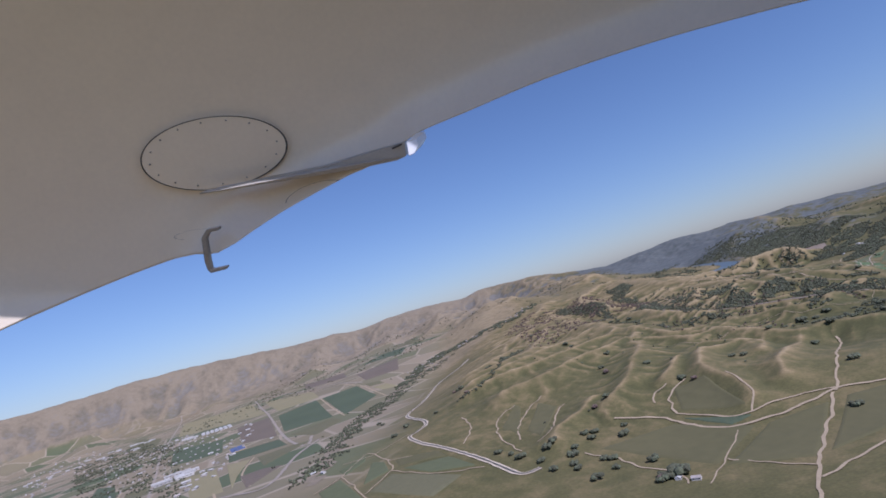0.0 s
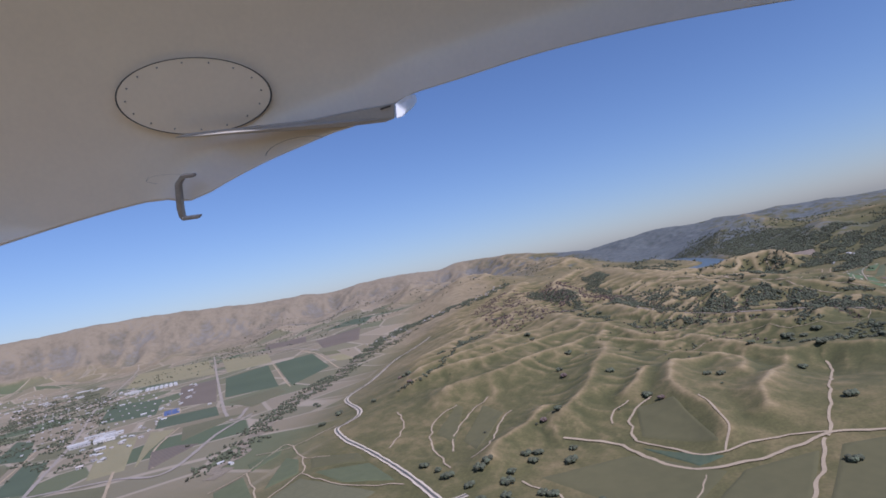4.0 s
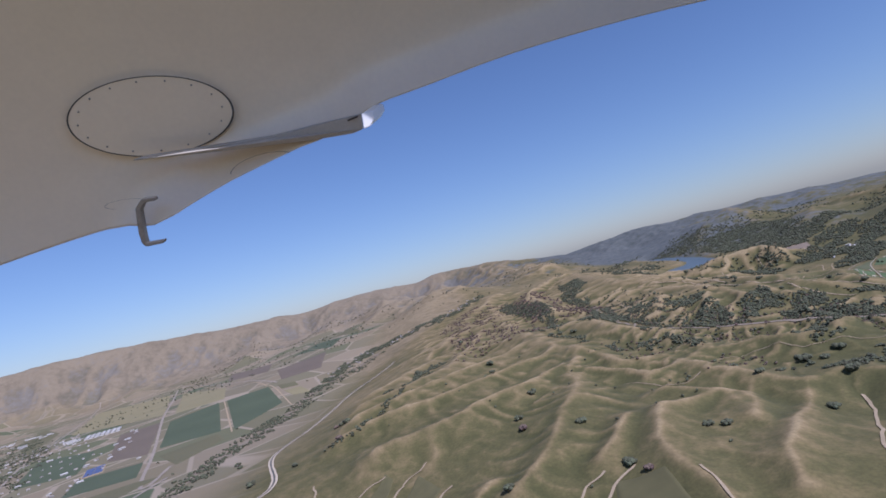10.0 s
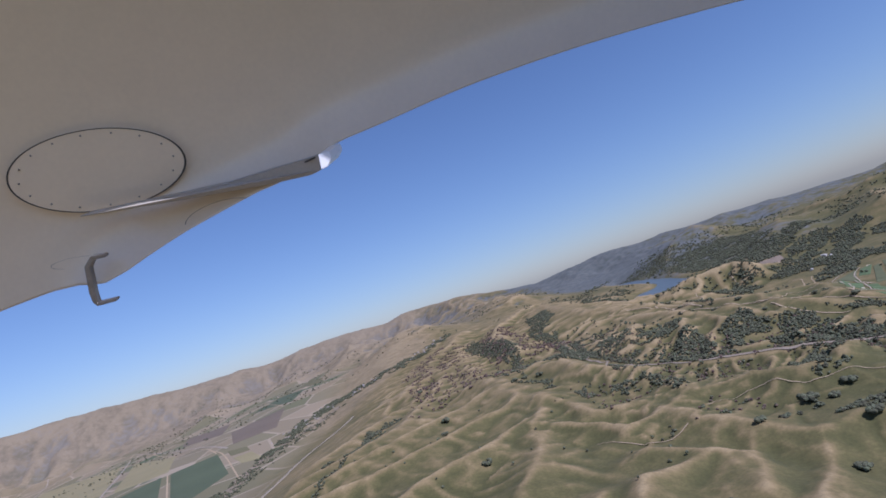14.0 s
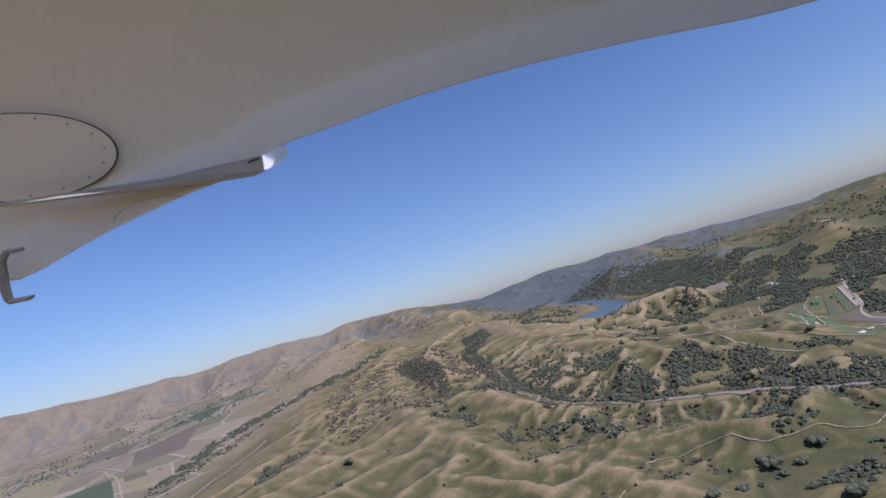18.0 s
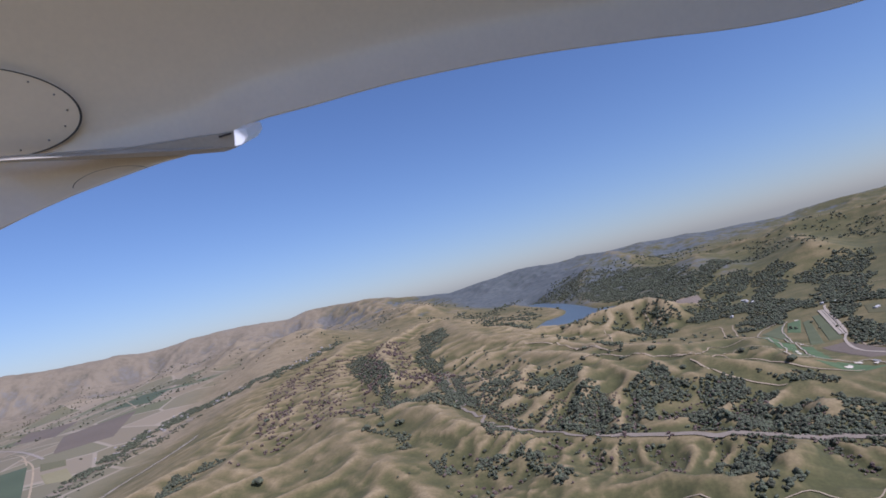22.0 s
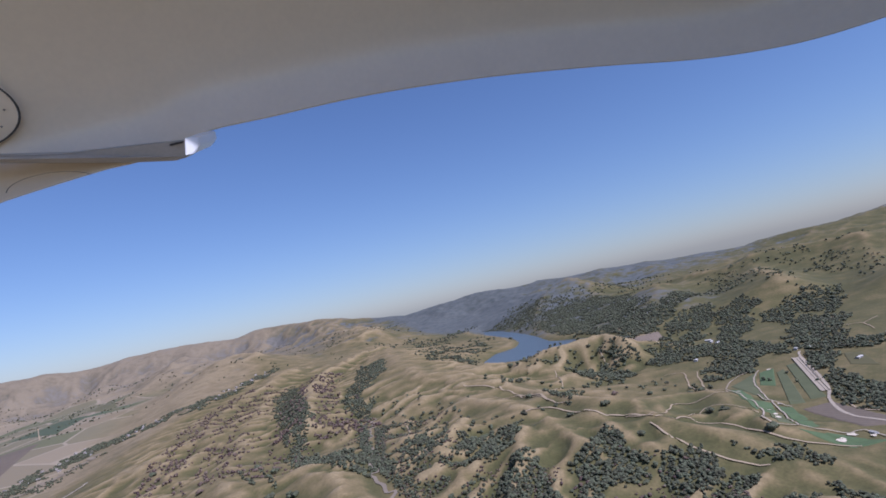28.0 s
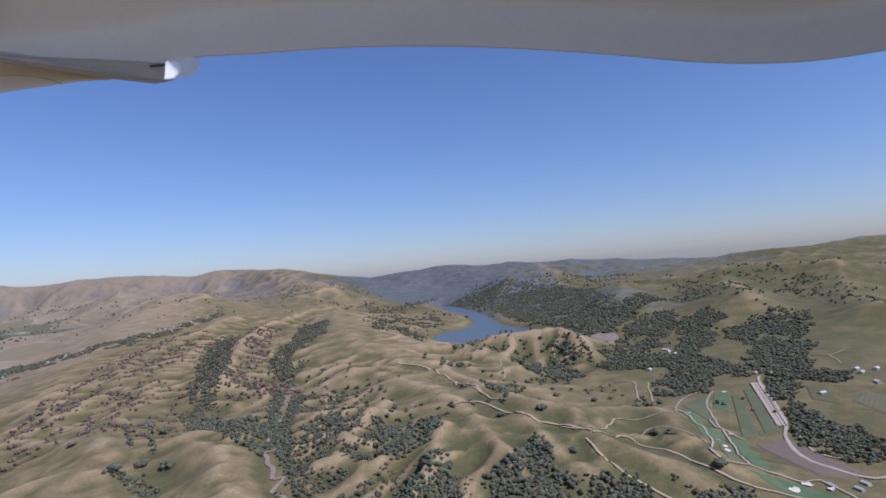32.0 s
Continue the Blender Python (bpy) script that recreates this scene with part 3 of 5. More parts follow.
def build_ground():
    az = np.concatenate([np.radians(np.linspace(-80, 80, 1000)), np.radians(np.linspace(80, 280, 90))[1:-1]])
    rad = np.concatenate([[0.05], np.geomspace(1.5, 9.5, 30), np.geomspace(9.7, 252, 570), [300, 420, 640, 900]])
    a, r = np.meshgrid(az, rad)
    x, y = 6 + r * np.sin(a), 6 + r * np.cos(a)
    z = height(x, y)
    z = np.where(r > 255, -0.8, z)
    n, k = z.shape
    i = np.arange(n * k).reshape(n, k)
    j = np.roll(i, -1, axis=1)
    faces = np.stack([i[:-1], i[1:], j[1:], j[:-1]], -1).reshape(-1, 4)
    me = mesh_from("ground", np.stack([x * U, y * U, z * U], -1).reshape(-1, 3), faces, GRASSLAND, True)
    # cover: dryness of the grass, brush (scrub, painted haze and gully shade), farmland
    e = 0.02 * np.maximum(r, 14)
    bend = height(x + e, y) + height(x - e, y) + height(x, y + e) + height(x, y - e) - 4 * z
    e2 = 0.45 * e
    bend2 = height(x + e2, y) + height(x - e2, y) + height(x, y + e2) + height(x, y - e2) - 4 * z
    tame = 1 - 0.12 * step(36, 46, y)
    creek = -9.0 + 18.0 * step(62, 104, y)
    dry = np.clip(0.42 - tame * (0.21 * bend / e + 0.56 * bend2 / e2), 0.05, 0.92)
    floor = -1.2 + 3.4 * step(62, 140, y)
    farm = step(-5, -11, x - 0.05 * np.maximum(y - 60, 0)) * step(20, 32, y) * step(1.5, 0.7, z - floor) * step(170, 145, y)
    dry = dry + 0.12 * step(38, 52, y) * step(34, 26, x) + 0.06 * step(60, 120, y) * step(20, -10, x) - 0.16 * step(30, 44, x) - 0.08 * step(46, 32, y) - 0.16 * step(14, 18, x) * step(31, 27, x) * step(50, 44, y)
    dry = dry + 0.26 * step(52, 74, y) * step(creek + 1.5, creek - 2.5, x)
    # scrub, plus haze painted in with distance and gully shade painted in far folds
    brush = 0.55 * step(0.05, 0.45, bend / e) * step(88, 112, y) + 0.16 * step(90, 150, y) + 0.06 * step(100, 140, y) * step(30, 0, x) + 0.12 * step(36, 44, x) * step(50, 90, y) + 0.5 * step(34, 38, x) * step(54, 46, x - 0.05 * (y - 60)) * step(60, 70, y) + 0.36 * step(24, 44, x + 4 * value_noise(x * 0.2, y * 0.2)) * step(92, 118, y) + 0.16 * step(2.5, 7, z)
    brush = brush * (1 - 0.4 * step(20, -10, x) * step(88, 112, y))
    # where the dry slopes take the haze-greyed brown
    hazed_heath = step(84, 160, y + 0.4 * np.maximum(-x, 0) + 24 * (value_noise(x * 0.08, y * 0.08) - 0.5)) * step(44, -6, x)
    hazed_heath = (1 - 0.8 * farm) * np.maximum(hazed_heath, 0.35 * step(52, 74, y) * step(creek + 1.5, creek - 2.5, x))
    cover = np.stack([dry, np.clip(brush, 0, 1), farm, hazed_heath], -1).reshape(-1, 4)
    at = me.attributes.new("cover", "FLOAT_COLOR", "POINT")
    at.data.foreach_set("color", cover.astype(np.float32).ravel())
    return tagged(new("ground", me), "rolling dry grassland hills and farmed valley floor", "ground", kind="structure")


build_ground()


# ---- water, dam ----
def ground_at(x, y):
    return float(height(np.array([x]), np.array([y]))[0])


def build_lake():
    pts = curve_through([*LAKE, LAKE[0]], 0.5)[:-1]
    bm = bmesh.new()
    bm.faces.new([bm.verts.new((x * U, y * U, LAKE_LEVEL * U)) for x, y in pts])
    bmesh.ops.triangulate(bm, faces=bm.faces[:])
    tagged(part("water", bm, WATER), "calm blue-grey reservoir water between wooded slopes", "lake", kind="structure")


def build_dam():
    """An earth dam across the reservoir's outlet: crest road, sloping stone face."""
    dam = anchor("dam", pose(35.4 * U, 61.0 * U, 0), "brown stone-faced earth dam holding back the reservoir", "dam")
    a, b = np.array([33.67, 61.48]), np.array([37.23, 61.10])
    out = np.array([-0.35, -1.0]) * 3.3
    rows = []
    for s in np.linspace(-0.06, 1.06, 15):
        c = a + (b - a) * s
        squeeze = 1 - 0.25 * abs(2 * s - 1)
        rows.append([(*(c - out * 0.12), LAKE_LEVEL - 0.2), (*c, LAKE_LEVEL + 0.10), (*(c + out * 0.05), LAKE_LEVEL + 0.10), (*(c + out * squeeze), -0.05), (*(c + out * squeeze), -0.6)])
    bm = bmesh.new()
    v = [[bm.verts.new((x * U - dam.location.x, y * U - dam.location.y, z * U)) for x, y, z in r] for r in rows]
    for i in range(len(v) - 1):
        for j in range(4):
            bm.faces.new((v[i][j], v[i + 1][j], v[i + 1][j + 1], v[i][j + 1]))
    part("embankment", bm, DAM_EARTH, dam)
    bm = bmesh.new()
    r = [(a + (b - a) * s + out * o) for s in (0, 1) for o in (0.008, 0.042)]
    bm.faces.new([bm.verts.new((p[0] * U - dam.location.x, p[1] * U - dam.location.y, (LAKE_LEVEL + 0.11) * U)) for p in (r[0], r[1], r[3], r[2])])
    part("crest_road", bm, DIRT, dam, "pale dirt crest road")


build_lake()
build_dam()


# ---- fields ----
def field(name, material, corners, label, lift=0.5, n=22):
    """A plot draped on the land between four corners."""
    a, b, c, d = (np.array(p, float) for p in corners)
    s, t = np.meshgrid(np.linspace(0, 1, n), np.linspace(0, 1, n))
    s, t = s.ravel()[:, None], t.ravel()[:, None]
    p = (a * (1 - s) + b * s) * (1 - t) + (d * (1 - s) + c * s) * t
    rim = ((np.minimum(s, t) < 1e-6) | (np.maximum(s, t) > 1 - 1e-6)).ravel()
    z = height(p[:, 0], p[:, 1]) * U + np.where(rim, -0.5, lift)        # the rim dips under the grass
    i = np.arange(n * n).reshape(n, n)
    faces = np.stack([i[:-1, :-1], i[:-1, 1:], i[1:, 1:], i[1:, :-1]], -1).reshape(-1, 4)
    ob = new(name, mesh_from(name, np.column_stack([p * U, z]), faces, material, True))
    return tagged(ob, label, "field", kind="structure")


GREEN, DULL, TAN, BROWN = "irrigated green crop field on the valley floor", "green meadow between dirt tracks below the aqueduct", "pale mown stubble field on the valley floor", "bare brown ploughed field"
PADDOCK = "dull green fenced pasture between dirt tracks"
FIELDS = [
    (ALFALFA, GREEN, [(-28.70, 76.93), (-24.30, 81.07), (-17.66, 62.99), (-23.45, 62.70)]),
    (ALFALFA, GREEN, [(-23.48, 80.70), (-18.55, 82.11), (-13.84, 70.28), (-16.19, 61.64)]),
    (VINES, GREEN, [(-21.79, 59.23), (-17.79, 62.58), (-15.73, 58.58), (-16.60, 51.24)]),
    (ALFALFA, GREEN, [(-27.84, 58.09), (-22.30, 58.27), (-18.96, 50.70), (-24.65, 50.79)]),
    (VINES, GREEN, [(-20.99, 48.18), (-17.97, 48.61), (-15.97, 48.28), (-17.47, 40.29)]),
    (PLOUGHED, BROWN, [(-18.84, 39.40), (-17.15, 39.45), (-15.33, 38.55), (-16.04, 33.59)]),
    (STUBBLE, TAN, [(-24.39, 49.99), (-21.51, 48.38), (-19.15, 39.81), (-17.38, 34.77)]),
    (STUBBLE, TAN, [(-28.36, 50.27), (-25.02, 49.42), (-17.99, 35.07), (-19.91, 34.53)]),
    (VINES, GREEN, [(-21.06, 31.37), (-21.93, 33.68), (-17.30, 32.62), (-14.93, 27.58)]),
    (ALFALFA, GREEN, [(-35.62, 61.18), (-41.61, 73.84), (-33.70, 71.24), (-29.32, 60.71)]),
    (ALFALFA, GREEN, [(-37.70, 50.28), (-43.12, 60.70), (-39.85, 58.59), (-33.33, 48.51)]),
]
FIELDS += [
    (VINES, GREEN, [(-29.55, 36.94), (-37.57, 48.97), (-34.02, 48.22), (-27.48, 36.50)]),
    (ALFALFA, GREEN, [(-26.59, 36.32), (-32.44, 46.95), (-29.88, 46.19), (-23.32, 34.87)]),
    (VINES, GREEN, [(-32.71, 48.12), (-34.35, 51.27), (-32.00, 50.79), (-29.91, 47.04)]),
    (STUBBLE, TAN, [(-74.52, 141.02), (-52.32, 129.71), (-31.88, 83.26), (-54.48, 99.24)]),
    (STUBBLE, TAN, [(-47.51, 123.53), (-29.80, 99.31), (-23.87, 81.75), (-30.17, 81.30)]),
    (PLOUGHED, BROWN, [(-21.45, 96.46), (-14.05, 99.86), (-12.61, 85.96), (-17.64, 84.32)]),
    (PLOUGHED, BROWN, [(-40.78, 131.26), (-28.25, 119.70), (-23.23, 99.11), (-35.75, 115.33)]),
    (VINES, GREEN, [(-71.76, 112.42), (-82.85, 136.49), (-64.27, 112.75), (-49.44, 82.67)]),
    (PLOUGHED, BROWN, [(-34.85, 77.88), (-30.28, 78.65), (-23.46, 61.06), (-28.18, 62.94)]),
    (ALFALFA, GREEN, [(-24.16, 116.17), (-20.82, 125.39), (-13.81, 115.89), (-13.67, 102.38)]),
    (VINES, GREEN, [(-17.10, 123.56), (-15.58, 133.25), (-8.43, 109.28), (-13.01, 117.12)]),
]
FIELDS += [
    (VINES, GREEN, [(-38.28, 129.98), (-44.36, 132.52), (-38.65, 124.71), (-35.34, 124.50)]),
    (VINES, "striped plot of vines beside the aqueduct", [(-7.17, 25.05), (-6.33, 26.78), (-2.85, 24.12), (-4.10, 22.48)]),
    (STUBBLE, TAN, [(-15.53, 76.93), (-13.63, 77.41), (-11.21, 72.59), (-13.58, 73.12)]),
    (VINES, GREEN, [(-17.38, 81.40), (-14.94, 80.72), (-13.94, 78.19), (-16.02, 78.11)]),
    (MEADOW, DULL, [(-9.92, 27.09), (-9.19, 28.61), (-6.87, 23.62), (-8.82, 24.44)]),
    (MEADOW, DULL, [(-7.57, 26.07), (-7.77, 30.24), (-6.96, 29.34), (-6.45, 27.36)]),
    (MEADOW, DULL, [(-9.66, 30.32), (-8.47, 32.45), (-8.27, 30.93), (-8.97, 28.93)]),
    (MEADOW, DULL, [(-5.84, 27.17), (-3.50, 27.08), (-2.23, 24.73), (-4.39, 25.45)]),
    (PASTURE, PADDOCK, [(-6.45, 29.15), (-4.11, 28.46), (-3.61, 27.25), (-6.04, 27.57)]),
    (ALFALFA, "green strip of mown grass between two tracks", [(6.24, 23.43), (6.88, 22.70), (8.23, 21.47), (7.30, 21.31)]),
    (PASTURE, PADDOCK, [(6.51, 24.11), (7.20, 26.56), (8.56, 25.94), (8.45, 22.01)]),
]
FIELDS += [
    (PASTURE, PADDOCK, [(-0.84, 28.82), (0.25, 31.93), (0.56, 31.46), (-0.03, 27.11)]),
    (PASTURE, PADDOCK, [(0.28, 27.30), (1.49, 31.24), (2.31, 29.63), (0.78, 25.65)]),
    (PASTURE, PADDOCK, [(2.54, 22.99), (5.83, 23.17), (7.95, 20.74), (5.42, 18.30)]),
    (PASTURE, PADDOCK, [(8.27, 20.65), (10.71, 20.77), (7.77, 16.91), (5.53, 18.20)]),
    (PASTURE, PADDOCK, [(11.29, 20.80), (14.07, 20.45), (11.00, 17.70), (8.10, 17.03)]),
    (MEADOW, "rows of green vines beside the golf course", [(30.89, 47.57), (33.12, 48.28), (31.50, 46.57), (29.74, 44.14)]),
    (MEADOW, "rows of green vines beside the golf course", [(33.47, 47.41), (34.01, 47.50), (30.47, 43.20), (29.96, 43.49)]),
    (MEADOW, "rows of green vines beside the spillway", [(34.46, 47.79), (34.88, 47.72), (31.49, 43.18), (30.99, 43.52)]),
    (MEADOW, "dull green rough between two fairways", [(28.45, 42.96), (28.72, 42.63), (27.67, 41.13), (27.15, 41.22)]),
    (PLOUGHED, BROWN, [(29.87, 42.97), (31.16, 42.83), (30.61, 39.47), (29.47, 40.28)]),
    (VINES, "rows of vines on the far bank", [(36.06, 44.21), (37.51, 44.66), (37.44, 42.46), (35.27, 41.95)]),
]
FIELDS += [
    (PASTURE, "pale trampled paddock among trees", [(35.19, 45.15), (36.60, 46.57), (37.01, 45.98), (35.42, 43.93)]),
]
for material, label, corners in FIELDS:
    field("field", material, corners, label)

for corners in ([(30.37, 47.06), (30.69, 46.65), (29.02, 43.69), (28.05, 43.01)], [(29.54, 43.77), (29.83, 43.26), (28.50, 40.96), (27.84, 40.90)], [(27.30, 40.75), (28.42, 40.14), (29.00, 39.02), (27.77, 39.30)],
                [(33.14, 48.09), (33.93, 47.97), (31.76, 45.79), (31.55, 46.47)], [(29.30, 44.29), (29.62, 43.96), (28.53, 42.66), (28.30, 42.98)]):
    field("fairway", FAIRWAY, corners, "mown bright green golf fairway", 0.4)


def build_bunker(x, y, size, seed):
    rnd = random.Random(seed)
    bm = bmesh.new()
    rim = []
    for k in range(14):
        a = 2 * math.pi * k / 14
        r = size * (0.7 + 0.5 * rnd.random())
        rim.append((x + r * math.cos(a), y + 0.8 * r * math.sin(a)))
    top = [bm.verts.new((px * U, py * U, ground_at(px, py) * U + 0.75)) for px, py in rim]
    low = bm.verts.new((x * U, y * U, ground_at(x, y) * U + 0.5))
    for k in range(14):
        bm.faces.new((top[k], top[(k + 1) % 14], low))
    tagged(part("bunker", bm, SAND), "pale sand bunker on the golf course", "bunker", "golf bunkers")


for k, (x, y, s) in enumerate([(27.98, 39.85, 0.16), (28.66, 40.04, 0.17), (29.01, 39.62, 0.1), (28.38, 42.50, 0.11), (28.52, 42.71, 0.09), (28.66, 43.12, 0.08), (29.78, 43.75, 0.09), (33.59, 47.93, 0.12), (30.21, 46.24, 0.09)]):
    build_bunker(x, y, s, k)


# ---- roads and tracks ----
def road(points, width, material, name, label, lift=0.5, wobble=0.0):
    line = curve_through(points, 0.18)
    if wobble:
        line = line + wobble * np.column_stack([value_noise(line[:, 0] * 2, line[:, 1] * 2) - 0.5, value_noise(line[:, 1] * 2 + 5, line[:, 0] * 2) - 0.5])
    way = np.gradient(line, axis=0)
    way /= np.linalg.norm(way, axis=1)[:, None] + 1e-9
    side = np.column_stack([-way[:, 1], way[:, 0]])
    w = width * (0.9 + 0.35 * (value_noise(line[:, 0] * 3.1, line[:, 1] * 3.1) - 0.5))
    rows = [line + side * (w * k)[:, None] for k in (-0.5, -0.17, 0.17, 0.5)]
    p = np.stack(rows, 1).reshape(-1, 2)
    z = height(p[:, 0], p[:, 1]).reshape(-1, 4)
    z = 0.5 * z + 0.5 * z.max(1, keepdims=True)
    i = np.arange(len(p)).reshape(-1, 4)
    faces = np.stack([i[:-1, :-1], i[:-1, 1:], i[1:, 1:], i[1:, :-1]], -1).reshape(-1, 4)
    ob = new(name, mesh_from(name, np.column_stack([p * U, z.ravel() * U + lift]), faces, material, True))
    return tagged(ob, label, "road", kind="structure")


TRACK = "pale dirt ranch track over the grass"
TRACKS = [
    (0.16, [(16.27, 28.66), (16.25, 28.39), (15.19, 26.76), (12.45, 22.73), (11.63, 21.62), (11.23, 21.20)]),
    (0.24, [(16.56, 21.33), (13.46, 20.93), (12.38, 21.00), (11.39, 21.34), (10.41, 21.16), (9.39, 20.96), (8.36, 20.92), (7.41, 21.03), (6.65, 21.68), (6.20, 22.59), (5.93, 23.53), (5.29, 24.44), (4.05, 25.30)]),
    (0.16, [(11.38, 21.42), (10.44, 21.74), (9.37, 21.77), (8.21, 21.65), (7.57, 22.03), (6.97, 22.96), (6.21, 23.96)]),
    (0.18, [(11.14, 21.13), (10.09, 19.85), (8.75, 18.23), (7.09, 15.79), (5.76, 13.78)]),
    (0.16, [(12.96, 18.23), (10.35, 16.96), (8.50, 16.16), (6.97, 15.45)]),
    (0.10, [(7.43, 16.35), (6.59, 17.40), (5.86, 18.65)]),
    (0.09, [(7.21, 20.74), (5.86, 18.86), (4.55, 17.08)]),
]
TRACKS += [
    (0.16, [(6.21, 23.96), (6.49, 24.97), (6.57, 25.47), (7.12, 26.24), (7.96, 26.79)]),
    (0.13, [(5.96, 25.62), (6.42, 26.67), (7.19, 27.07)]),
    (0.12, [(9.25, 25.17), (9.11, 23.68), (8.93, 22.54), (8.32, 21.65)]),
    (0.12, [(-0.24, 24.89), (-0.75, 26.53), (-1.05, 28.42), (-0.68, 30.83), (0.25, 31.60)]),
    (0.12, [(-0.14, 26.53), (0.15, 28.73), (0.87, 30.59), (1.81, 31.81)]),
    (0.12, [(0.47, 25.16), (1.29, 25.65), (1.89, 28.32), (2.61, 29.50)]),
    (0.12, [(2.10, 22.87), (2.41, 22.19), (3.04, 21.22), (3.31, 20.16), (4.15, 18.86), (4.14, 17.59)]),
    (0.13, [(-2.79, 28.25), (-2.33, 30.68), (-2.76, 33.24)]),
    (0.11, [(-10.13, 27.09), (-9.18, 28.91), (-8.47, 32.65), (-6.86, 29.54), (-5.44, 28.86)]),
]
TRACKS += [
    (0.11, [(-9.18, 28.91), (-7.88, 26.07), (-6.77, 23.51)]),
    (0.11, [(-6.86, 29.54), (-6.35, 27.36), (-7.27, 24.84)]),
    (0.11, [(-6.35, 27.36), (-4.39, 25.24), (-2.03, 24.32)]),
    (0.14, [(-9.68, 31.82), (-8.07, 31.85), (-6.76, 33.56), (-6.15, 34.21)]),
    (0.055, [(14.81, 34.66), (16.67, 34.45), (17.80, 33.03), (19.07, 32.76), (19.94, 32.00), (23.38, 33.95)]),
    (0.07, [(10.53, 34.81), (11.64, 33.53), (12.50, 33.00), (13.34, 33.34)]),
    (0.08, [(25.06, 53.13), (26.51, 54.90), (26.98, 56.37), (27.70, 58.09)]),
    (0.10, [(30.86, 57.20), (31.19, 58.52), (31.84, 58.85)]),
    (0.10, [(30.55, 48.83), (31.80, 50.62)]),
    (0.10, [(31.34, 52.69), (31.90, 51.82), (30.33, 49.33), (29.20, 45.99)]),
    (0.10, [(16.13, 50.58), (17.15, 51.49), (17.42, 54.03)]),
]
TRACKS += [
    (0.10, [(23.74, 44.59), (24.63, 43.84), (26.61, 45.35), (28.42, 45.45), (29.38, 45.98), (30.32, 47.06)]),
    (0.07, [(25.60, 43.51), (27.06, 44.31), (27.67, 43.54), (27.91, 42.78)]),
    (0.08, [(32.39, 51.35), (31.13, 49.69), (30.31, 48.39), (30.39, 47.34)]),
    (0.09, [(41.20, 49.99), (41.62, 49.33), (40.64, 47.98)]),
    (0.09, [(41.71, 49.39), (43.10, 49.62)]),
    (0.16, [(36.01, 59.36), (36.26, 56.95), (36.02, 54.81), (36.76, 53.03)]),
    (0.10, [(41.14, 51.17), (42.33, 52.30), (43.64, 52.05)]),
    (0.15, [(21.5, 56.8), (22.7, 55.4), (23.3, 51.9), (23.0, 49.3)]),
    (0.13, [(22.0, 53.6), (23.1, 52.9), (23.0, 49.3), (23.3, 48.0)]),
    (0.14, [(24.3, 43.5), (25.6, 43.4), (26.3, 42.2), (26.5, 40.5), (27.4, 39.8), (28.0, 39.3)]),
]
TRACKS += [
    (0.16, [(21.2, 48.1), (21.9, 48.3), (22.6, 48.5), (23.2, 45.6), (23.9, 44.6), (24.3, 43.6)]),
    (0.12, [(23.9, 43.3), (23.7, 41.8), (24.0, 40.9), (24.3, 40.1), (24.9, 39.4)]),
]
for width, points in TRACKS:
    road(points, 0.66 * width, DIRT, "dirt_track", TRACK, wobble=0.15)
for width, points in [
    (0.06, [(30.41, 47.24), (29.09, 44.44), (28.20, 42.90), (27.06, 41.69), (27.01, 40.97), (27.68, 40.97)]),
    (0.06, [(27.68, 40.97), (28.44, 42.15), (29.39, 43.51), (31.18, 46.24), (32.14, 47.40), (33.30, 48.27)]),
    (0.06, [(27.68, 40.97), (28.13, 40.47), (28.72, 40.14), (29.25, 40.08), (28.96, 38.84)]),
    (0.05, [(30.41, 47.24), (31.87, 48.33), (33.31, 48.62)]),
    (0.05, [(30.24, 45.22), (29.86, 44.31), (29.78, 43.19)]),
]:
    road(points, width, CONCRETE, "cart_path", "pale winding golf cart path through green fairways", 0.9, 0.1)
road([(36.42, 48.70), (35.83, 48.18), (33.84, 45.62), (32.43, 43.93), (31.25, 42.92), (30.43, 41.74), (30.25, 40.66), (30.70, 39.46), (32.98, 39.86)], 0.13, CONCRETE, "country_road", "pale country road beside the fields", 0.6)
road([(32.28, 43.57), (31.23, 42.14), (30.93, 41.38), (31.29, 40.43)], 0.09, DIRT, "dirt_track", TRACK)
for points in ([(-18.83, 26.06), (-21.66, 31.67), (-35.36, 58.25), (-48.99, 85.51), (-84.16, 159.96)], [(-59.91, 151.17), (-30.63, 103.63), (-17.89, 83.39)], [(-54.59, 137.38), (-18.80, 51.22), (-17.08, 51.65)],
               [(-26.70, 35.41), (-22.63, 34.28), (-17.59, 33.43), (-14.35, 32.53), (-15.07, 40.65), (-15.03, 46.70)]):
    road(points, 0.30, ASPHALT, "country_road", "straight paved farm road across the valley", 0.45)
for points in ([(-25.82, 49.89), (-21.76, 41.30), (-14.83, 27.48)], [(-16.00, 34.12), (-18.86, 40.03), (-21.33, 48.64)], [(-27.09, 36.31), (-32.97, 47.57), (-36.02, 53.50)], [(-23.39, 79.94), (-16.19, 61.32)], [(-11.87, 66.27), (-17.66, 80.79), (-21.36, 86.57)], [(-28.34, 58.82), (-22.10, 58.97)],
               [(-15.05, 101.88), (-24.00, 126.65)], [(-48.05, 131.82), (-31.06, 100.64), (-23.16, 90.59), (-18.83, 82.36)], [(-56.26, 102.45), (-31.58, 82.63)]):
    road(points, 0.17, DIRT, "dirt_track", "straight dirt farm lane between fields", 0.45)
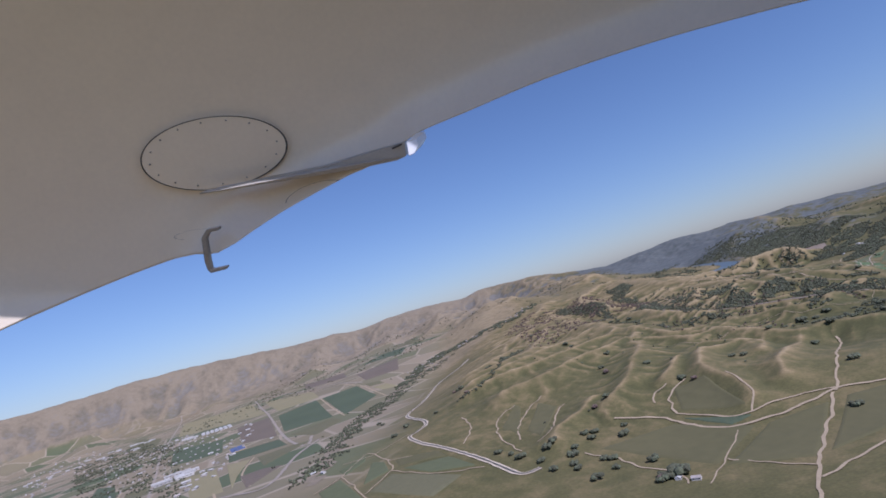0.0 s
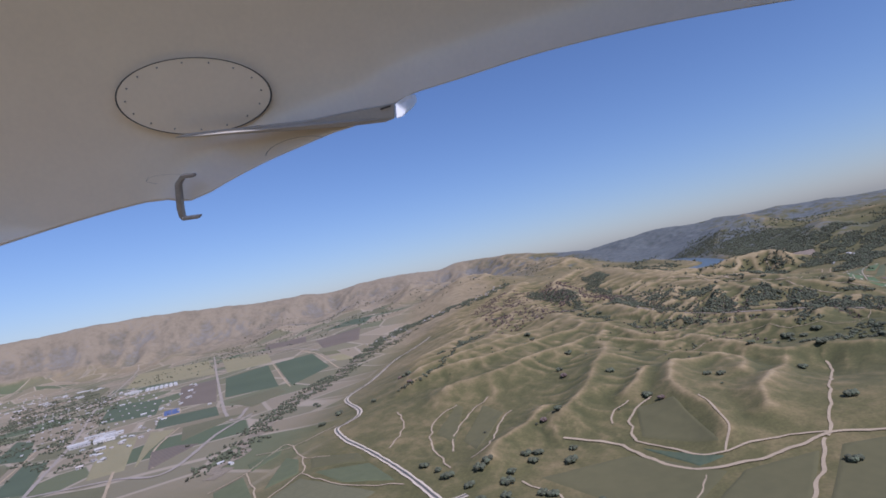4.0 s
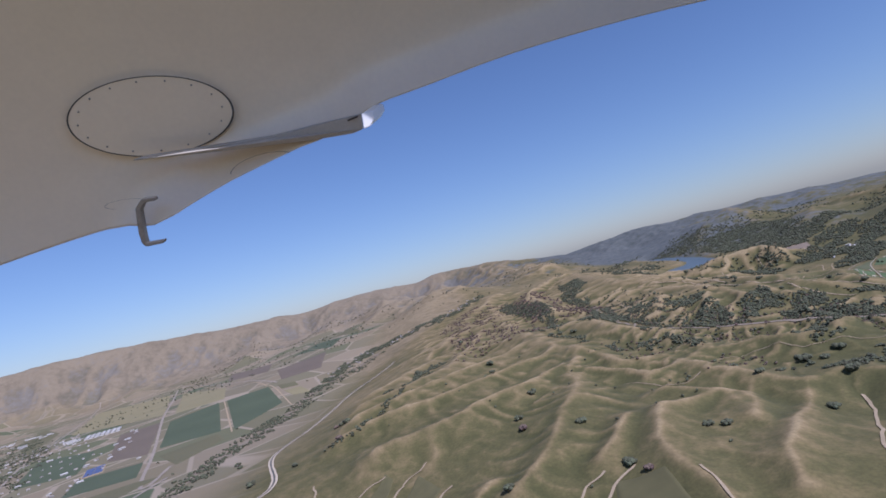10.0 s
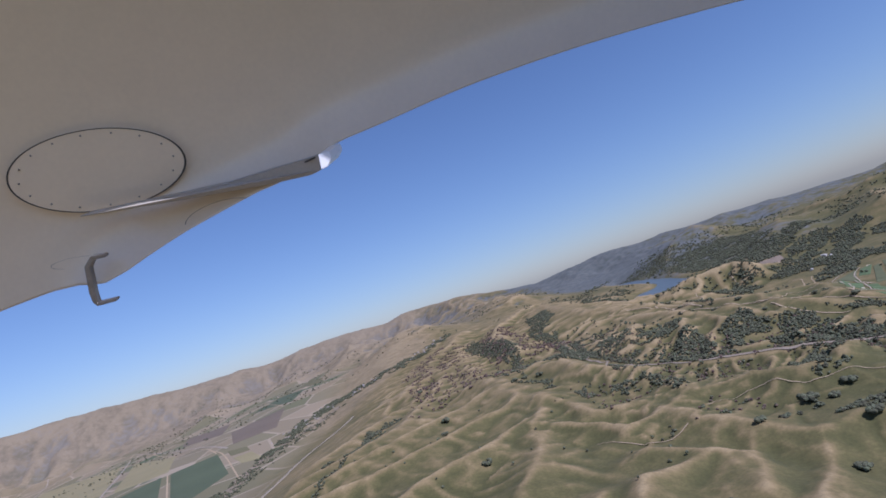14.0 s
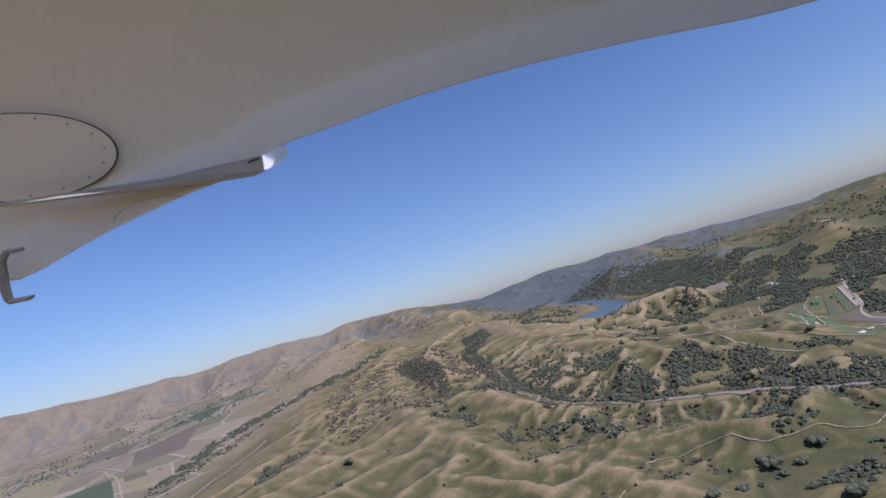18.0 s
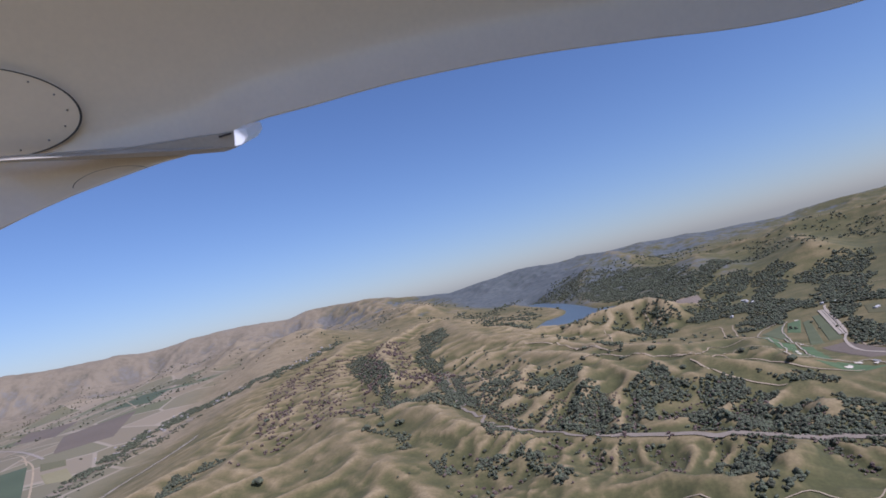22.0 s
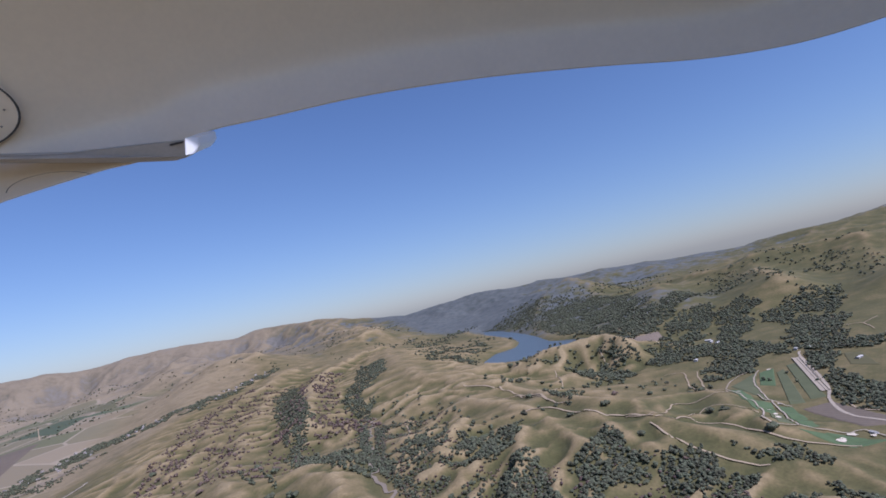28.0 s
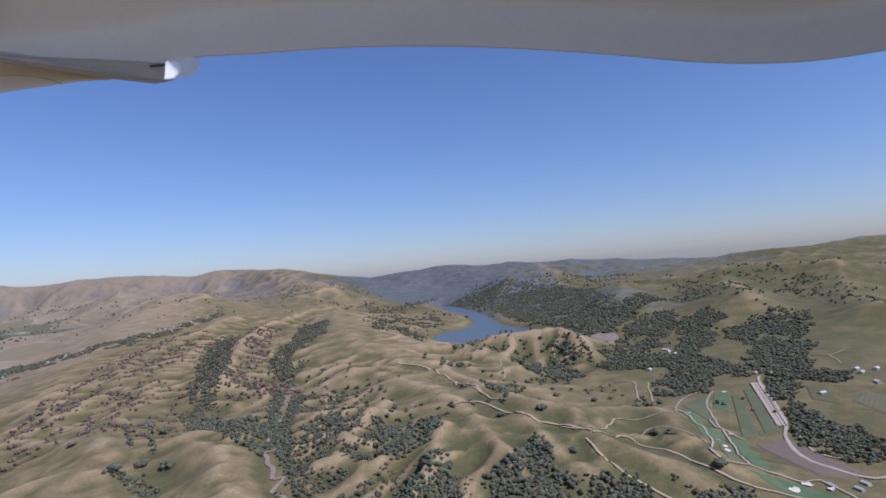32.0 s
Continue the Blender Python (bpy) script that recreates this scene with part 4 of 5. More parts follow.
# the aqueduct: water channel between pale banks
CANAL = [(0.20, 22.60), (-0.60, 22.50), (-1.40, 24.10), (-2.70, 26.60), (-4.00, 28.90), (-5.10, 30.80), (-6.00, 33.30), (-5.50, 34.20), (-5.20, 36.10), (-7.20, 43.00), (-6.60, 50.00), (-6.40, 56.50), (-5.80, 64.50), (-3.20, 70.30), (-2.20, 73.00)]
road(CANAL, 0.30, BANK, "canal_bank", "pale graded bank of the aqueduct", 0.5)
road(CANAL, 0.095, surface("canal_lining", (0.13, 0.12, 0.10), (0.08, 0.08, 0.07), 0.05, 0.6), "canal", "dark narrow aqueduct winding round the foot of the hills", 0.9)
road(WASH[:7], 0.16, BED, "dry_wash", "dry gravel stream bed winding between oaks", 0.45, 0.5)
road(WASH[6:], 0.34, BED, "dry_wash", "broad pale gravel stream bed below wooded slopes", 0.45, 0.5)
road([(-11.02, 29.11), (-11.09, 32.09), (-11.49, 35.94), (-12.02, 41.44), (-12.41, 48.19), (-11.71, 59.38), (-10.70, 73.25), (-5.25, 85.91)], 0.7, GRAVEL, "dry_wash", "broad dry stream bed along the valley edge", 0.3, 1.2)


# ---- the spillway ----
def build_spillway():
    """A long concrete chute with two low side walls and a middle wall."""
    thing = anchor("spillway", pose(33.4 * U, 45.9 * U, -0.1 * U), "long pale concrete spillway chute beside vineyard rows", "spillway")
    a, b = np.array([35.46, 48.11]), np.array([32.04, 43.74])
    way = (b - a) / np.linalg.norm(b - a)
    side = np.array([-way[1], way[0]])
    for name, off, wide, tall in (("apron", 0, 0.30, 0.25), ("side_wall", -0.15, 0.03, 0.8), ("side_wall", 0.15, 0.03, 0.8), ("divider", 0.03, 0.03, 0.6)):
        bm = bmesh.new()
        n = 24
        rows = []
        for k in range(n + 1):
            c = a + (b - a) * k / n + side * off
            q = []
            for s, up in ((-0.5, -1.0), (-0.5, tall), (0.5, tall), (0.5, -1.0)):
                p = c + side * wide * s
                q.append(bm.verts.new((p[0] * U - thing.location.x, p[1] * U - thing.location.y, ground_at(*c) * U + up + 0.4 - thing.location.z)))
            rows.append(q)
        for k in range(n):
            for j in range(3):
                bm.faces.new((rows[k][j], rows[k + 1][j], rows[k + 1][j + 1], rows[k][j + 1]))
        part(name, bm, CONCRETE, thing)


build_spillway()


# ---- buildings ----
def box(bm, x0, x1, y0, y1, z0, z1):
    v = [bm.verts.new(p) for p in ((x0, y0, z0), (x1, y0, z0), (x1, y1, z0), (x0, y1, z0), (x0, y0, z1), (x1, y0, z1), (x1, y1, z1), (x0, y1, z1))]
    for f in ((3, 2, 1, 0), (4, 5, 6, 7), (0, 1, 5, 4), (1, 2, 6, 5), (2, 3, 7, 6), (3, 0, 4, 7)):
        bm.faces.new([v[i] for i in f])


PANE = surface("dark_window_glass", (0.05, 0.06, 0.07), (0.03, 0.035, 0.04), 1.0, 0.1)
DOOR_PAINT = surface("brown_door_paint", (0.22, 0.15, 0.10), (0.16, 0.11, 0.07), 1.0, 0.6)


def building(name, m, w, d, h, rise, wall_material, roof_material, label, category, group):
    """Walls, a gabled roof with eaves, a door and windows."""
    thing = anchor(name, m, label, category, group)
    bm = bmesh.new()
    box(bm, -w / 2, w / 2, -d / 2, d / 2, -1.5, h)
    for x in (-w / 2, w / 2):
        s = 1 if x > 0 else -1
        bm.faces.new([bm.verts.new((x - s * 0.01, y, z)) for y, z in ((-d / 2 * s, h), (d / 2 * s, h), (0, h + rise))])
    part("wall", bm, wall_material, thing)
    e = 0.35
    for s in (-1, 1):
        bm = bmesh.new()
        low = h - e * rise / (d / 2)
        v = [bm.verts.new(p) for p in ((-w / 2 - e, s * (d / 2 + e), low), (w / 2 + e, s * (d / 2 + e), low), (w / 2 + e, 0, h + rise), (-w / 2 - e, 0, h + rise))]
        f = bm.faces.new(v)
        r = bmesh.ops.extrude_face_region(bm, geom=[f])
        bmesh.ops.translate(bm, verts=[g for g in r["geom"] if isinstance(g, bmesh.types.BMVert)], vec=(0, 0, 0.18))
        part("roof", bm, roof_material, thing)
    bm = bmesh.new()
    box(bm, -0.6, 0.6, -d / 2 - 0.06, -d / 2 + 0.02, -0.2, min(2.1, h - 0.2))
    part("door", bm, DOOR_PAINT, thing)
    for k in range(2 if w < 14 else 4):
        for s in (-1, 1):
            bm = bmesh.new()
            x = (-0.32 + 0.64 * k / (1 if w < 14 else 3)) * w
            box(bm, x - 0.7, x + 0.7, s * d / 2 - 0.05, s * d / 2 + 0.05, h * 0.4, h * 0.75)
            part("window", bm, PANE, thing)
    return thing


HOUSE = building("house", pose(-23.3 * U, 39.5 * U, ground_at(-23.3, 39.5) * U, 0, 0, 25), 8, 5, 2.4, 1.3, WHITE_WALL, DARK_ROOF, "small pale house with a grey gabled roof", "house", "houses in the valley")
BARN = building("barn", pose(-22.4, 100, 0), 14, 7, 3.0, 1.4, WHITE_WALL, WHITE_ROOF, "long white farm building with a metal roof", "barn", "white farm buildings")
BARN.matrix_world = pose(-25.8 * U, 45.7 * U, ground_at(-25.8, 45.7) * U, 0, 0, 28)
SHED = building("greenhouse", pose(-42.6 * U, 84.6 * U, ground_at(-42.6, 84.6) * U, 0, 0, 116), 88, 9, 2.4, 1.2, WHITE_ROOF, WHITE_ROOF, "long white greenhouse in a row of others", "greenhouse", "row of white greenhouses")
BARN2 = building("warehouse", pose(-29.0 * U, 52.0 * U, ground_at(-29, 52) * U, 0, 0, 28), 30, 16, 4.0, 0.9, WHITE_WALL, WHITE_ROOF, "broad low white warehouse roof among yards", "warehouse", "white warehouses")


def put(thing, x, y, turn, size=1.0):
    c = copy_thing(thing, pose(x * U, y * U, ground_at(x, y) * U, 0, 0, turn))
    if size != 1.0:
        c.scale = (size, size, size)
    return c


for k in range(6):
    put(SHED, -42.6 + 0.72 * (k + 1), 84.6 - 0.12 * (k + 1), 116)
for x, y, a in ((-28.37, 50.49, 28), (-31.31, 53.93, 28), (-29.21, 53.18, 28), (-30.37, 53.96, 28), (-30.87, 51.03, 28), (-29.11, 51.00, 118), (-30.14, 50.12, 28), (-46.05, 86.46, 30), (-44.15, 84.30, 30)):
    put(BARN2, x, y, a)
for x, y, a in ((-25.17, 43.78, 20), (-28.49, 47.80, 70), (-11.39, 31.69, 40), (-10.69, 31.19, 130), (36.69, 49.18, 35), (37.08, 48.68, 35), (40.01, 46.82, 20), (39.67, 46.34, 20), (38.78, 45.04, 60), (40.58, 46.33, 20), (36.09, 45.39, 10),
                (37.37, 55.91, 30), (37.23, 55.21, 30), (37.67, 56.49, 120), (29.20, 39.76, 80), (29.60, 39.28, 80), (30.06, 39.44, 80), (4.04, 18.22, 60), (33.84, 53.13, 40), (-24.07, 60.74, 25)):
    put(BARN, x, y, a, 0.36 if x > 26 and y < 40 else 0.5)
put(HOUSE, 4.42, 17.75, 150, 0.7)
rnd = random.Random(4)
for k in range(150):                     # the town's houses, street by street
    row, col = k // 15, k % 15
    x, y = -36 - 2.3 * row + 0.9 * col * 0.45 + rnd.uniform(-0.25, 0.25), 52 + 3.4 * row + 0.95 * col + rnd.uniform(-0.2, 0.2)
    put(BARN if k % 11 == 0 else HOUSE, x, y, 28 + rnd.choice((0, 90)) + rnd.uniform(-4, 4), rnd.uniform(0.5, 0.8))
for k in range(80):
    s = rnd.random()
    put(HOUSE, -56 - 44 * s + rnd.uniform(-9, 9), 76 + 58 * s + rnd.uniform(-6, 6), 28 + rnd.choice((0, 90)), rnd.uniform(0.7, 1.1))
for k in range(26):
    put(rnd.choice((BARN2, BARN)), rnd.uniform(-84, -62), rnd.uniform(98, 118), 28 + rnd.uniform(-6, 6), rnd.uniform(0.6, 1.0))
CREEK = [(-11.0, 77.0), (-8.5, 85.5), (-5.8, 89.4), (-1.2, 89.3), (2.8, 89.8), (7.0, 93.8), (11.0, 99.5)]
for k in range(60):                      # hamlet along the creek
    s = rnd.random() * (len(CREEK) - 1)
    a, b = CREEK[int(s)], CREEK[int(s) + 1]
    put(HOUSE, a[0] + (b[0] - a[0]) * (s % 1) + rnd.uniform(-1.3, 1.3), a[1] + (b[1] - a[1]) * (s % 1) + rnd.uniform(-1.4, 1.4), rnd.uniform(0, 180), rnd.uniform(0.5, 0.8))
road(CREEK, 0.22, GRAVEL, "dry_wash", "pale dry creek bed between bare trees and houses", 0.4, 0.8)
for k in range(34):
    put(rnd.choice((HOUSE, BARN)), rnd.uniform(-24.5, -21.5) - 0.3 * k, 40 + 1.15 * k + rnd.uniform(-1, 1), rnd.uniform(0, 180), rnd.uniform(0.6, 0.9))


def build_pool():
    """The blue covered pond with its pale rim."""
    thing = anchor("pond", pose(-27.7 * U, 60.4 * U, ground_at(-27.7, 60.4) * U, 0, 0, 26), "square farm pond under a bright blue cover", "pond")
    bm = bmesh.new()
    box(bm, -16, 16, -44, 44, -0.5, 0.7)
    part("rim", bm, DIRT, thing)
    for x in (-7.2, 7.2):
        bm = bmesh.new()
        box(bm, x - 6.8, x + 6.8, -41, 41, 0.4, 1.0)
        part("cover", bm, BLUE_COVER, thing)


build_pool()


# ---- trees ----
def icosphere(sub):
    bm = bmesh.new()
    bmesh.ops.create_icosphere(bm, subdivisions=sub, radius=1)
    v = np.array([q.co[:] for q in bm.verts])
    f = np.array([[q.index for q in g.verts] for g in bm.faces])
    bm.free()
    return v, f


ICO1, ICO2 = icosphere(1), icosphere(2)


def crown(seed, clumps, ico, spread=0.55):
    """Uneven clumps gathered into a crown about 2 across, its foot at zero."""
    r = np.random.RandomState(seed)
    vs, fs, n = [], [], 0
    for k in range(clumps):
        a, d = r.rand() * 6.283, spread * math.sqrt(r.rand()) if clumps > 1 else 0
        size = (0.34 + 0.28 * r.rand()) * (1.6 if clumps < 3 else 1)
        lift = 0.5 + 0.75 * (1 - d) * r.rand()
        v = ico[0] * (1 + 0.38 * (r.rand(len(ico[0]), 1) - 0.5)) * size * np.array([1, 1, 0.8])
        vs.append(v + [d * math.cos(a) * 1.2, d * math.sin(a) * 1.2, lift])
        fs.append(ico[1] + n)
        n += len(v)
    return np.vstack(vs), np.vstack(fs)


def trunk_mesh(seed):
    """A tapered trunk with three forking limbs."""
    r = random.Random(seed)
    bm = bmesh.new()

    def limb(a, b, ra, rb):
        m = look(a, b)
        ring = []
        for p, q in ((a, ra), (b, rb)):
            ring.append([bm.verts.new(Vector(p) + m.to_3x3() @ Vector((q * math.cos(t * 1.0472), q * math.sin(t * 1.0472), 0))) for t in range(6)])
        for t in range(6):
            bm.faces.new((ring[0][t], ring[0][(t + 1) % 6], ring[1][(t + 1) % 6], ring[1][t]))

    limb((0, 0, -0.15), (0.02, 0.01, 0.45), 0.10, 0.07)
    for k in range(3):
        a = k * 2.1 + r.random()
        limb((0.02, 0.01, 0.42), (0.45 * math.cos(a), 0.45 * math.sin(a), 0.85 + 0.2 * r.random()), 0.055, 0.02)
    me = bpy.data.meshes.new("trunk")
    bm.to_mesh(me)
    bm.free()
    me.materials.append(BARK)
    return me


OAKS = []
for k in range(5):
    me = mesh_from("crown", *crown(k, 16, ICO1, 0.75), LEAVES if k < 4 else DRY_LEAVES)
    tree = anchor("oak_tree", pose(0, -60 * U, 0), "lone dark green oak with a broad uneven crown on dry grass", "tree", "oaks scattered over the hills")
    if k == 4:
        tree["label"] = "bare reddish-brown tree on dry grass"
    for name, data in (("trunk", trunk_mesh(k)), ("crown", me)):
        ob = new(name, data)
        ob.parent = tree
    OAKS.append(tree)
first = set()


def oak(x, y, size, kind):
    m = pose(x * U, y * U, ground_at(x, y) * U, 0, 0, (x * 97 + y * 31) % 360)
    if kind not in first:
        first.add(kind)
        t = OAKS[kind]
        t.matrix_world = m
    else:
        t = copy_thing(OAKS[kind], m)
    s = size * U / 2
    t.scale = (s, s, s * 0.95)


rnd = random.Random(11)
NEAR_OAKS = [(5.63, 31.94), (4.33, 27.11), (3.63, 26.90), (7.58, 30.56), (10.86, 27.98), (11.32, 27.74), (14.88, 28.07), (13.49, 23.13), (10.93, 19.71), (4.16, 24.47), (3.89, 23.50), (3.95, 20.30), (4.47, 18.77), (2.93, 24.67), (2.52, 24.67),
             (2.64, 24.05), (0.61, 21.90), (1.10, 24.24), (0.79, 24.03), (-0.75, 24.89), (-1.26, 25.48), (0.34, 23.13), (-0.38, 24.12), (2.52, 21.70), (2.83, 21.41), (1.82, 23.46), (1.58, 22.86), (1.44, 21.92), (1.43, 21.41), (1.84, 19.99)]
MORE_OAKS = [(2.68, 20.54), (8.17, 26.16), (7.86, 26.88), (6.74, 35.45), (5.66, 33.06), (16.87, 29.67), (14.66, 31.35), (16.94, 32.71), (16.97, 32.35), (17.49, 31.90), (18.40, 32.30), (5.65, 41.02), (5.96, 45.19), (22.63, 46.72), (23.87, 46.02),
             (28.29, 49.73), (26.66, 40.90), (26.70, 43.77), (27.09, 43.52), (23.15, 42.84), (27.06, 50.71), (8.25, 51.94), (4.92, 59.50), (10.48, 47.66), (11.12, 48.01), (11.86, 47.52), (10.43, 53.49), (11.23, 52.12), (-7.17, 35.21), (-6.56, 37.02)]
LAST_OAKS = [(-9.51, 43.73), (-9.06, 42.81), (-4.52, 37.45), (-2.26, 37.34), (-3.02, 42.46), (-2.76, 42.59), (-3.32, 42.29), (3.72, 18.63), (3.51, 18.30), (3.77, 18.37), (3.62, 18.46), (24.74, 50.95), (29.17, 48.01), (29.93, 48.23), (23.14, 51.70), (20.43, 30.76), (19.63, 29.56)]
for x, y in (*NEAR_OAKS, *MORE_OAKS, *LAST_OAKS):
    oak(x, y, rnd.uniform(0.26, 0.42), rnd.choice((0, 1, 2, 3, 0, 1, 2, 4)))
oak(4.15, 18.5, 0.62, 0)


def woods(name, label, places, sizes, material, seed, clumps=3):
    """Many crowns as one mesh: nobody could count them."""
    shapes = [crown(seed + k, clumps, ICO1, 0.45 if clumps == 3 else 0.7) for k in range(6)]
    r = np.random.RandomState(seed)
    vs, fs, n = [], [], 0
    z = height(places[:, 0], places[:, 1])
    for (x, y), h, s in zip(places, z, sizes):
        v, f = shapes[r.randint(6)]
        a = r.rand() * 6.283
        c, q = math.cos(a), math.sin(a)
        k = s * U / 2
        vs.append(np.column_stack([(v[:, 0] * c - v[:, 1] * q) * k + x * U, (v[:, 0] * q + v[:, 1] * c) * k + y * U, v[:, 2] * k * (0.85 + 0.4 * r.rand()) + h * U - 0.22 * k]))
        fs.append(f + n)
        n += len(v)
    ob = new(name, mesh_from(name, np.vstack(vs), np.vstack(fs), material))
    return tagged(ob, label, "trees", kind="stuff")


def fill(corners, spacing, seed, gaps=0.0, size=(0.17, 0.30)):
    """Places strewn through a polygon, thinned to a ragged edge."""
    r = np.random.RandomState(seed)
    c = np.array(corners)
    lo, hi = c.min(0) - 0.4, c.max(0) + 0.4
    n = int((hi - lo).prod() / spacing**2)
    p = lo + r.rand(n, 2) * (hi - lo)
    wob = p + 0.9 * np.column_stack([value_noise(p[:, 0] * 1.3, p[:, 1] * 1.3) - 0.5, value_noise(p[:, 1] * 1.3 + 7, p[:, 0] * 1.3) - 0.5])
    keep = inside(wob[:, 0], wob[:, 1], corners) & (value_noise(p[:, 0] * 0.9 + 3, p[:, 1] * 0.9) > gaps)
    p = p[keep]
    return p, size[0] + (size[1] - size[0]) * r.rand(len(p)) ** 1.5


WOODS = [
    (0.13, 0.0, [(11.01, 68.84), (11.01, 80.58), (12.84, 85.36), (12.98, 64.24), (13.19, 59.50), (12.88, 57.14), (12.57, 55.73), (12.04, 55.45), (11.60, 62.30)]),
    (0.14, 0.0, [(15.34, 64.33), (16.37, 68.47), (19.00, 80.94), (21.02, 80.17), (19.28, 69.33), (17.47, 66.32), (16.43, 61.19), (16.07, 58.76), (15.39, 61.71)]),
    (0.16, 0.28, [(12.15, 54.84), (13.46, 52.79), (14.82, 52.68), (15.33, 48.78), (14.74, 46.91), (13.61, 48.74), (12.62, 52.43)]),
    (0.14, 0.15, [(32.73, 42.74), (34.06, 42.77), (32.98, 40.83), (31.25, 39.49), (31.10, 40.55), (30.85, 41.29)]),
    (0.30, 0.10, [(39.74, 106.58), (44.04, 105.91), (52.93, 87.60), (42.14, 67.33), (38.41, 63.60), (36.21, 69.33), (38.72, 83.49), (40.99, 97.56)]),
]
WOODS += [
    (0.14, 0.12, [(15.61, 31.67), (16.66, 31.85), (17.03, 31.04), (18.89, 31.50), (21.95, 32.55), (19.98, 29.23), (16.30, 30.37), (15.46, 31.12)]),
    (0.14, 0.22, [(17.61, 34.29), (19.71, 35.46), (20.49, 34.23), (19.29, 33.43), (18.29, 33.30)]),
    (0.30, 0.28, [(-11.22, 29.62), (-10.28, 32.81), (-10.68, 41.45), (-11.50, 49.40), (-10.38, 60.87), (-9.07, 73.63), (-4.07, 85.22), (-5.62, 85.76), (-11.27, 72.89), (-13.59, 58.64), (-13.18, 42.54), (-12.69, 33.78), (-12.24, 29.61)]),
    (0.19, 0.30, [(-11.8, 72.0), (-9.3, 86.5), (-6.0, 91.0), (-1.0, 91.0), (3.0, 91.5), (7.0, 96.0), (11.0, 101.5), (11.6, 99.5), (7.6, 92.0), (3.0, 87.8), (-1.0, 87.5), (-5.5, 87.8), (-8.0, 84.0), (-10.4, 72.0)]),
]
WOODS += [
    (0.15, 0.22, [(-2.25, 46.05), (-0.30, 44.11), (1.57, 49.73), (2.99, 53.65), (2.29, 54.31), (0.13, 47.94)]),
    (0.27, 0.47, [(25.51, 65.38), (27.09, 72.27), (30.48, 76.38), (32.33, 83.03), (28.79, 88.04), (24.22, 80.96), (22.90, 69.25)]),
    (0.36, 0.56, [(-32.53, 45.95), (-24.44, 39.58), (-22.50, 39.67), (-30.97, 54.43), (-43.54, 79.82), (-68.26, 112.81), (-78.14, 107.10), (-47.16, 62.37)]),
]
# wooded folds of the slopes behind the dam and the spillway
WOODS += [
    (0.24, 0.30, [(45.3, 94.6), (48.1, 92.3), (51.2, 89.2), (53.1, 87.2), (41.2, 69.4), (38.8, 63.7), (34.2, 59.6), (36.8, 68.4), (35.7, 70.4), (37.3, 77.7)]),
    (0.20, 0.05, [(38.5, 67.7), (41.4, 69.2), (42.4, 67.4), (50.4, 72.6), (47.0, 68.1), (42.3, 65.4), (38.5, 62.7), (36.0, 61.8)]),
    (0.20, 0.15, [(36.5, 59.5), (40.9, 63.8), (43.9, 65.2), (45.0, 64.3), (43.2, 61.5), (40.7, 59.6), (38.6, 57.8), (35.5, 56.6)]),
    (0.20, 0.05, [(41.9, 60.2), (44.7, 62.1), (46.5, 62.0), (45.9, 60.0), (43.7, 58.8), (39.9, 55.4), (37.1, 53.8), (37.6, 55.6)]),
]
WOODS += [
    (0.20, 0.05, [(43.9, 58.3), (46.5, 58.2), (48.7, 58.6), (50.2, 58.6), (44.5, 54.0), (44.2, 55.9), (42.3, 55.1), (42.5, 56.8)]),
    (0.20, 0.08, [(41.5, 54.0), (43.5, 55.3), (43.8, 53.6), (43.4, 51.5), (38.7, 48.5), (37.8, 49.0), (37.7, 50.3)]),
    (0.22, 0.10, [(49.3, 57.5), (51.9, 58.5), (46.7, 54.3), (43.6, 52.8), (45.9, 55.3)]),
    (0.18, 0.10, [(34.9, 58.0), (37.0, 55.5), (37.6, 52.3), (36.7, 49.4), (34.6, 49.8), (34.5, 53.2), (32.5, 54.5), (32.7, 55.7)]),
    (0.17, 0.08, [(38.1, 50.0), (38.7, 48.0), (40.0, 47.1), (38.0, 45.8), (37.1, 47.1), (35.0, 45.7), (33.7, 44.0), (33.7, 42.8), (31.2, 41.1), (31.1, 42.4), (32.9, 44.5), (35.8, 47.7)]),
]
WOODS += [
    (0.18, 0.25, [(32.0, 58.7), (32.6, 56.5), (32.4, 55.8), (31.6, 56.7), (31.2, 58.3)]),
    (0.17, 0.12, [(29.6, 58.0), (30.7, 57.3), (31.0, 55.0), (29.7, 53.6), (28.8, 54.9), (28.1, 55.4)]),
    (0.15, 0.00, [(24.4, 51.7), (26.2, 53.1), (23.7, 47.8), (23.4, 48.3), (23.1, 49.3)]),
    (0.16, 0.15, [(33.1, 51.3), (35.8, 50.7), (34.3, 49.1), (32.1, 48.4), (31.4, 49.4)]),
]
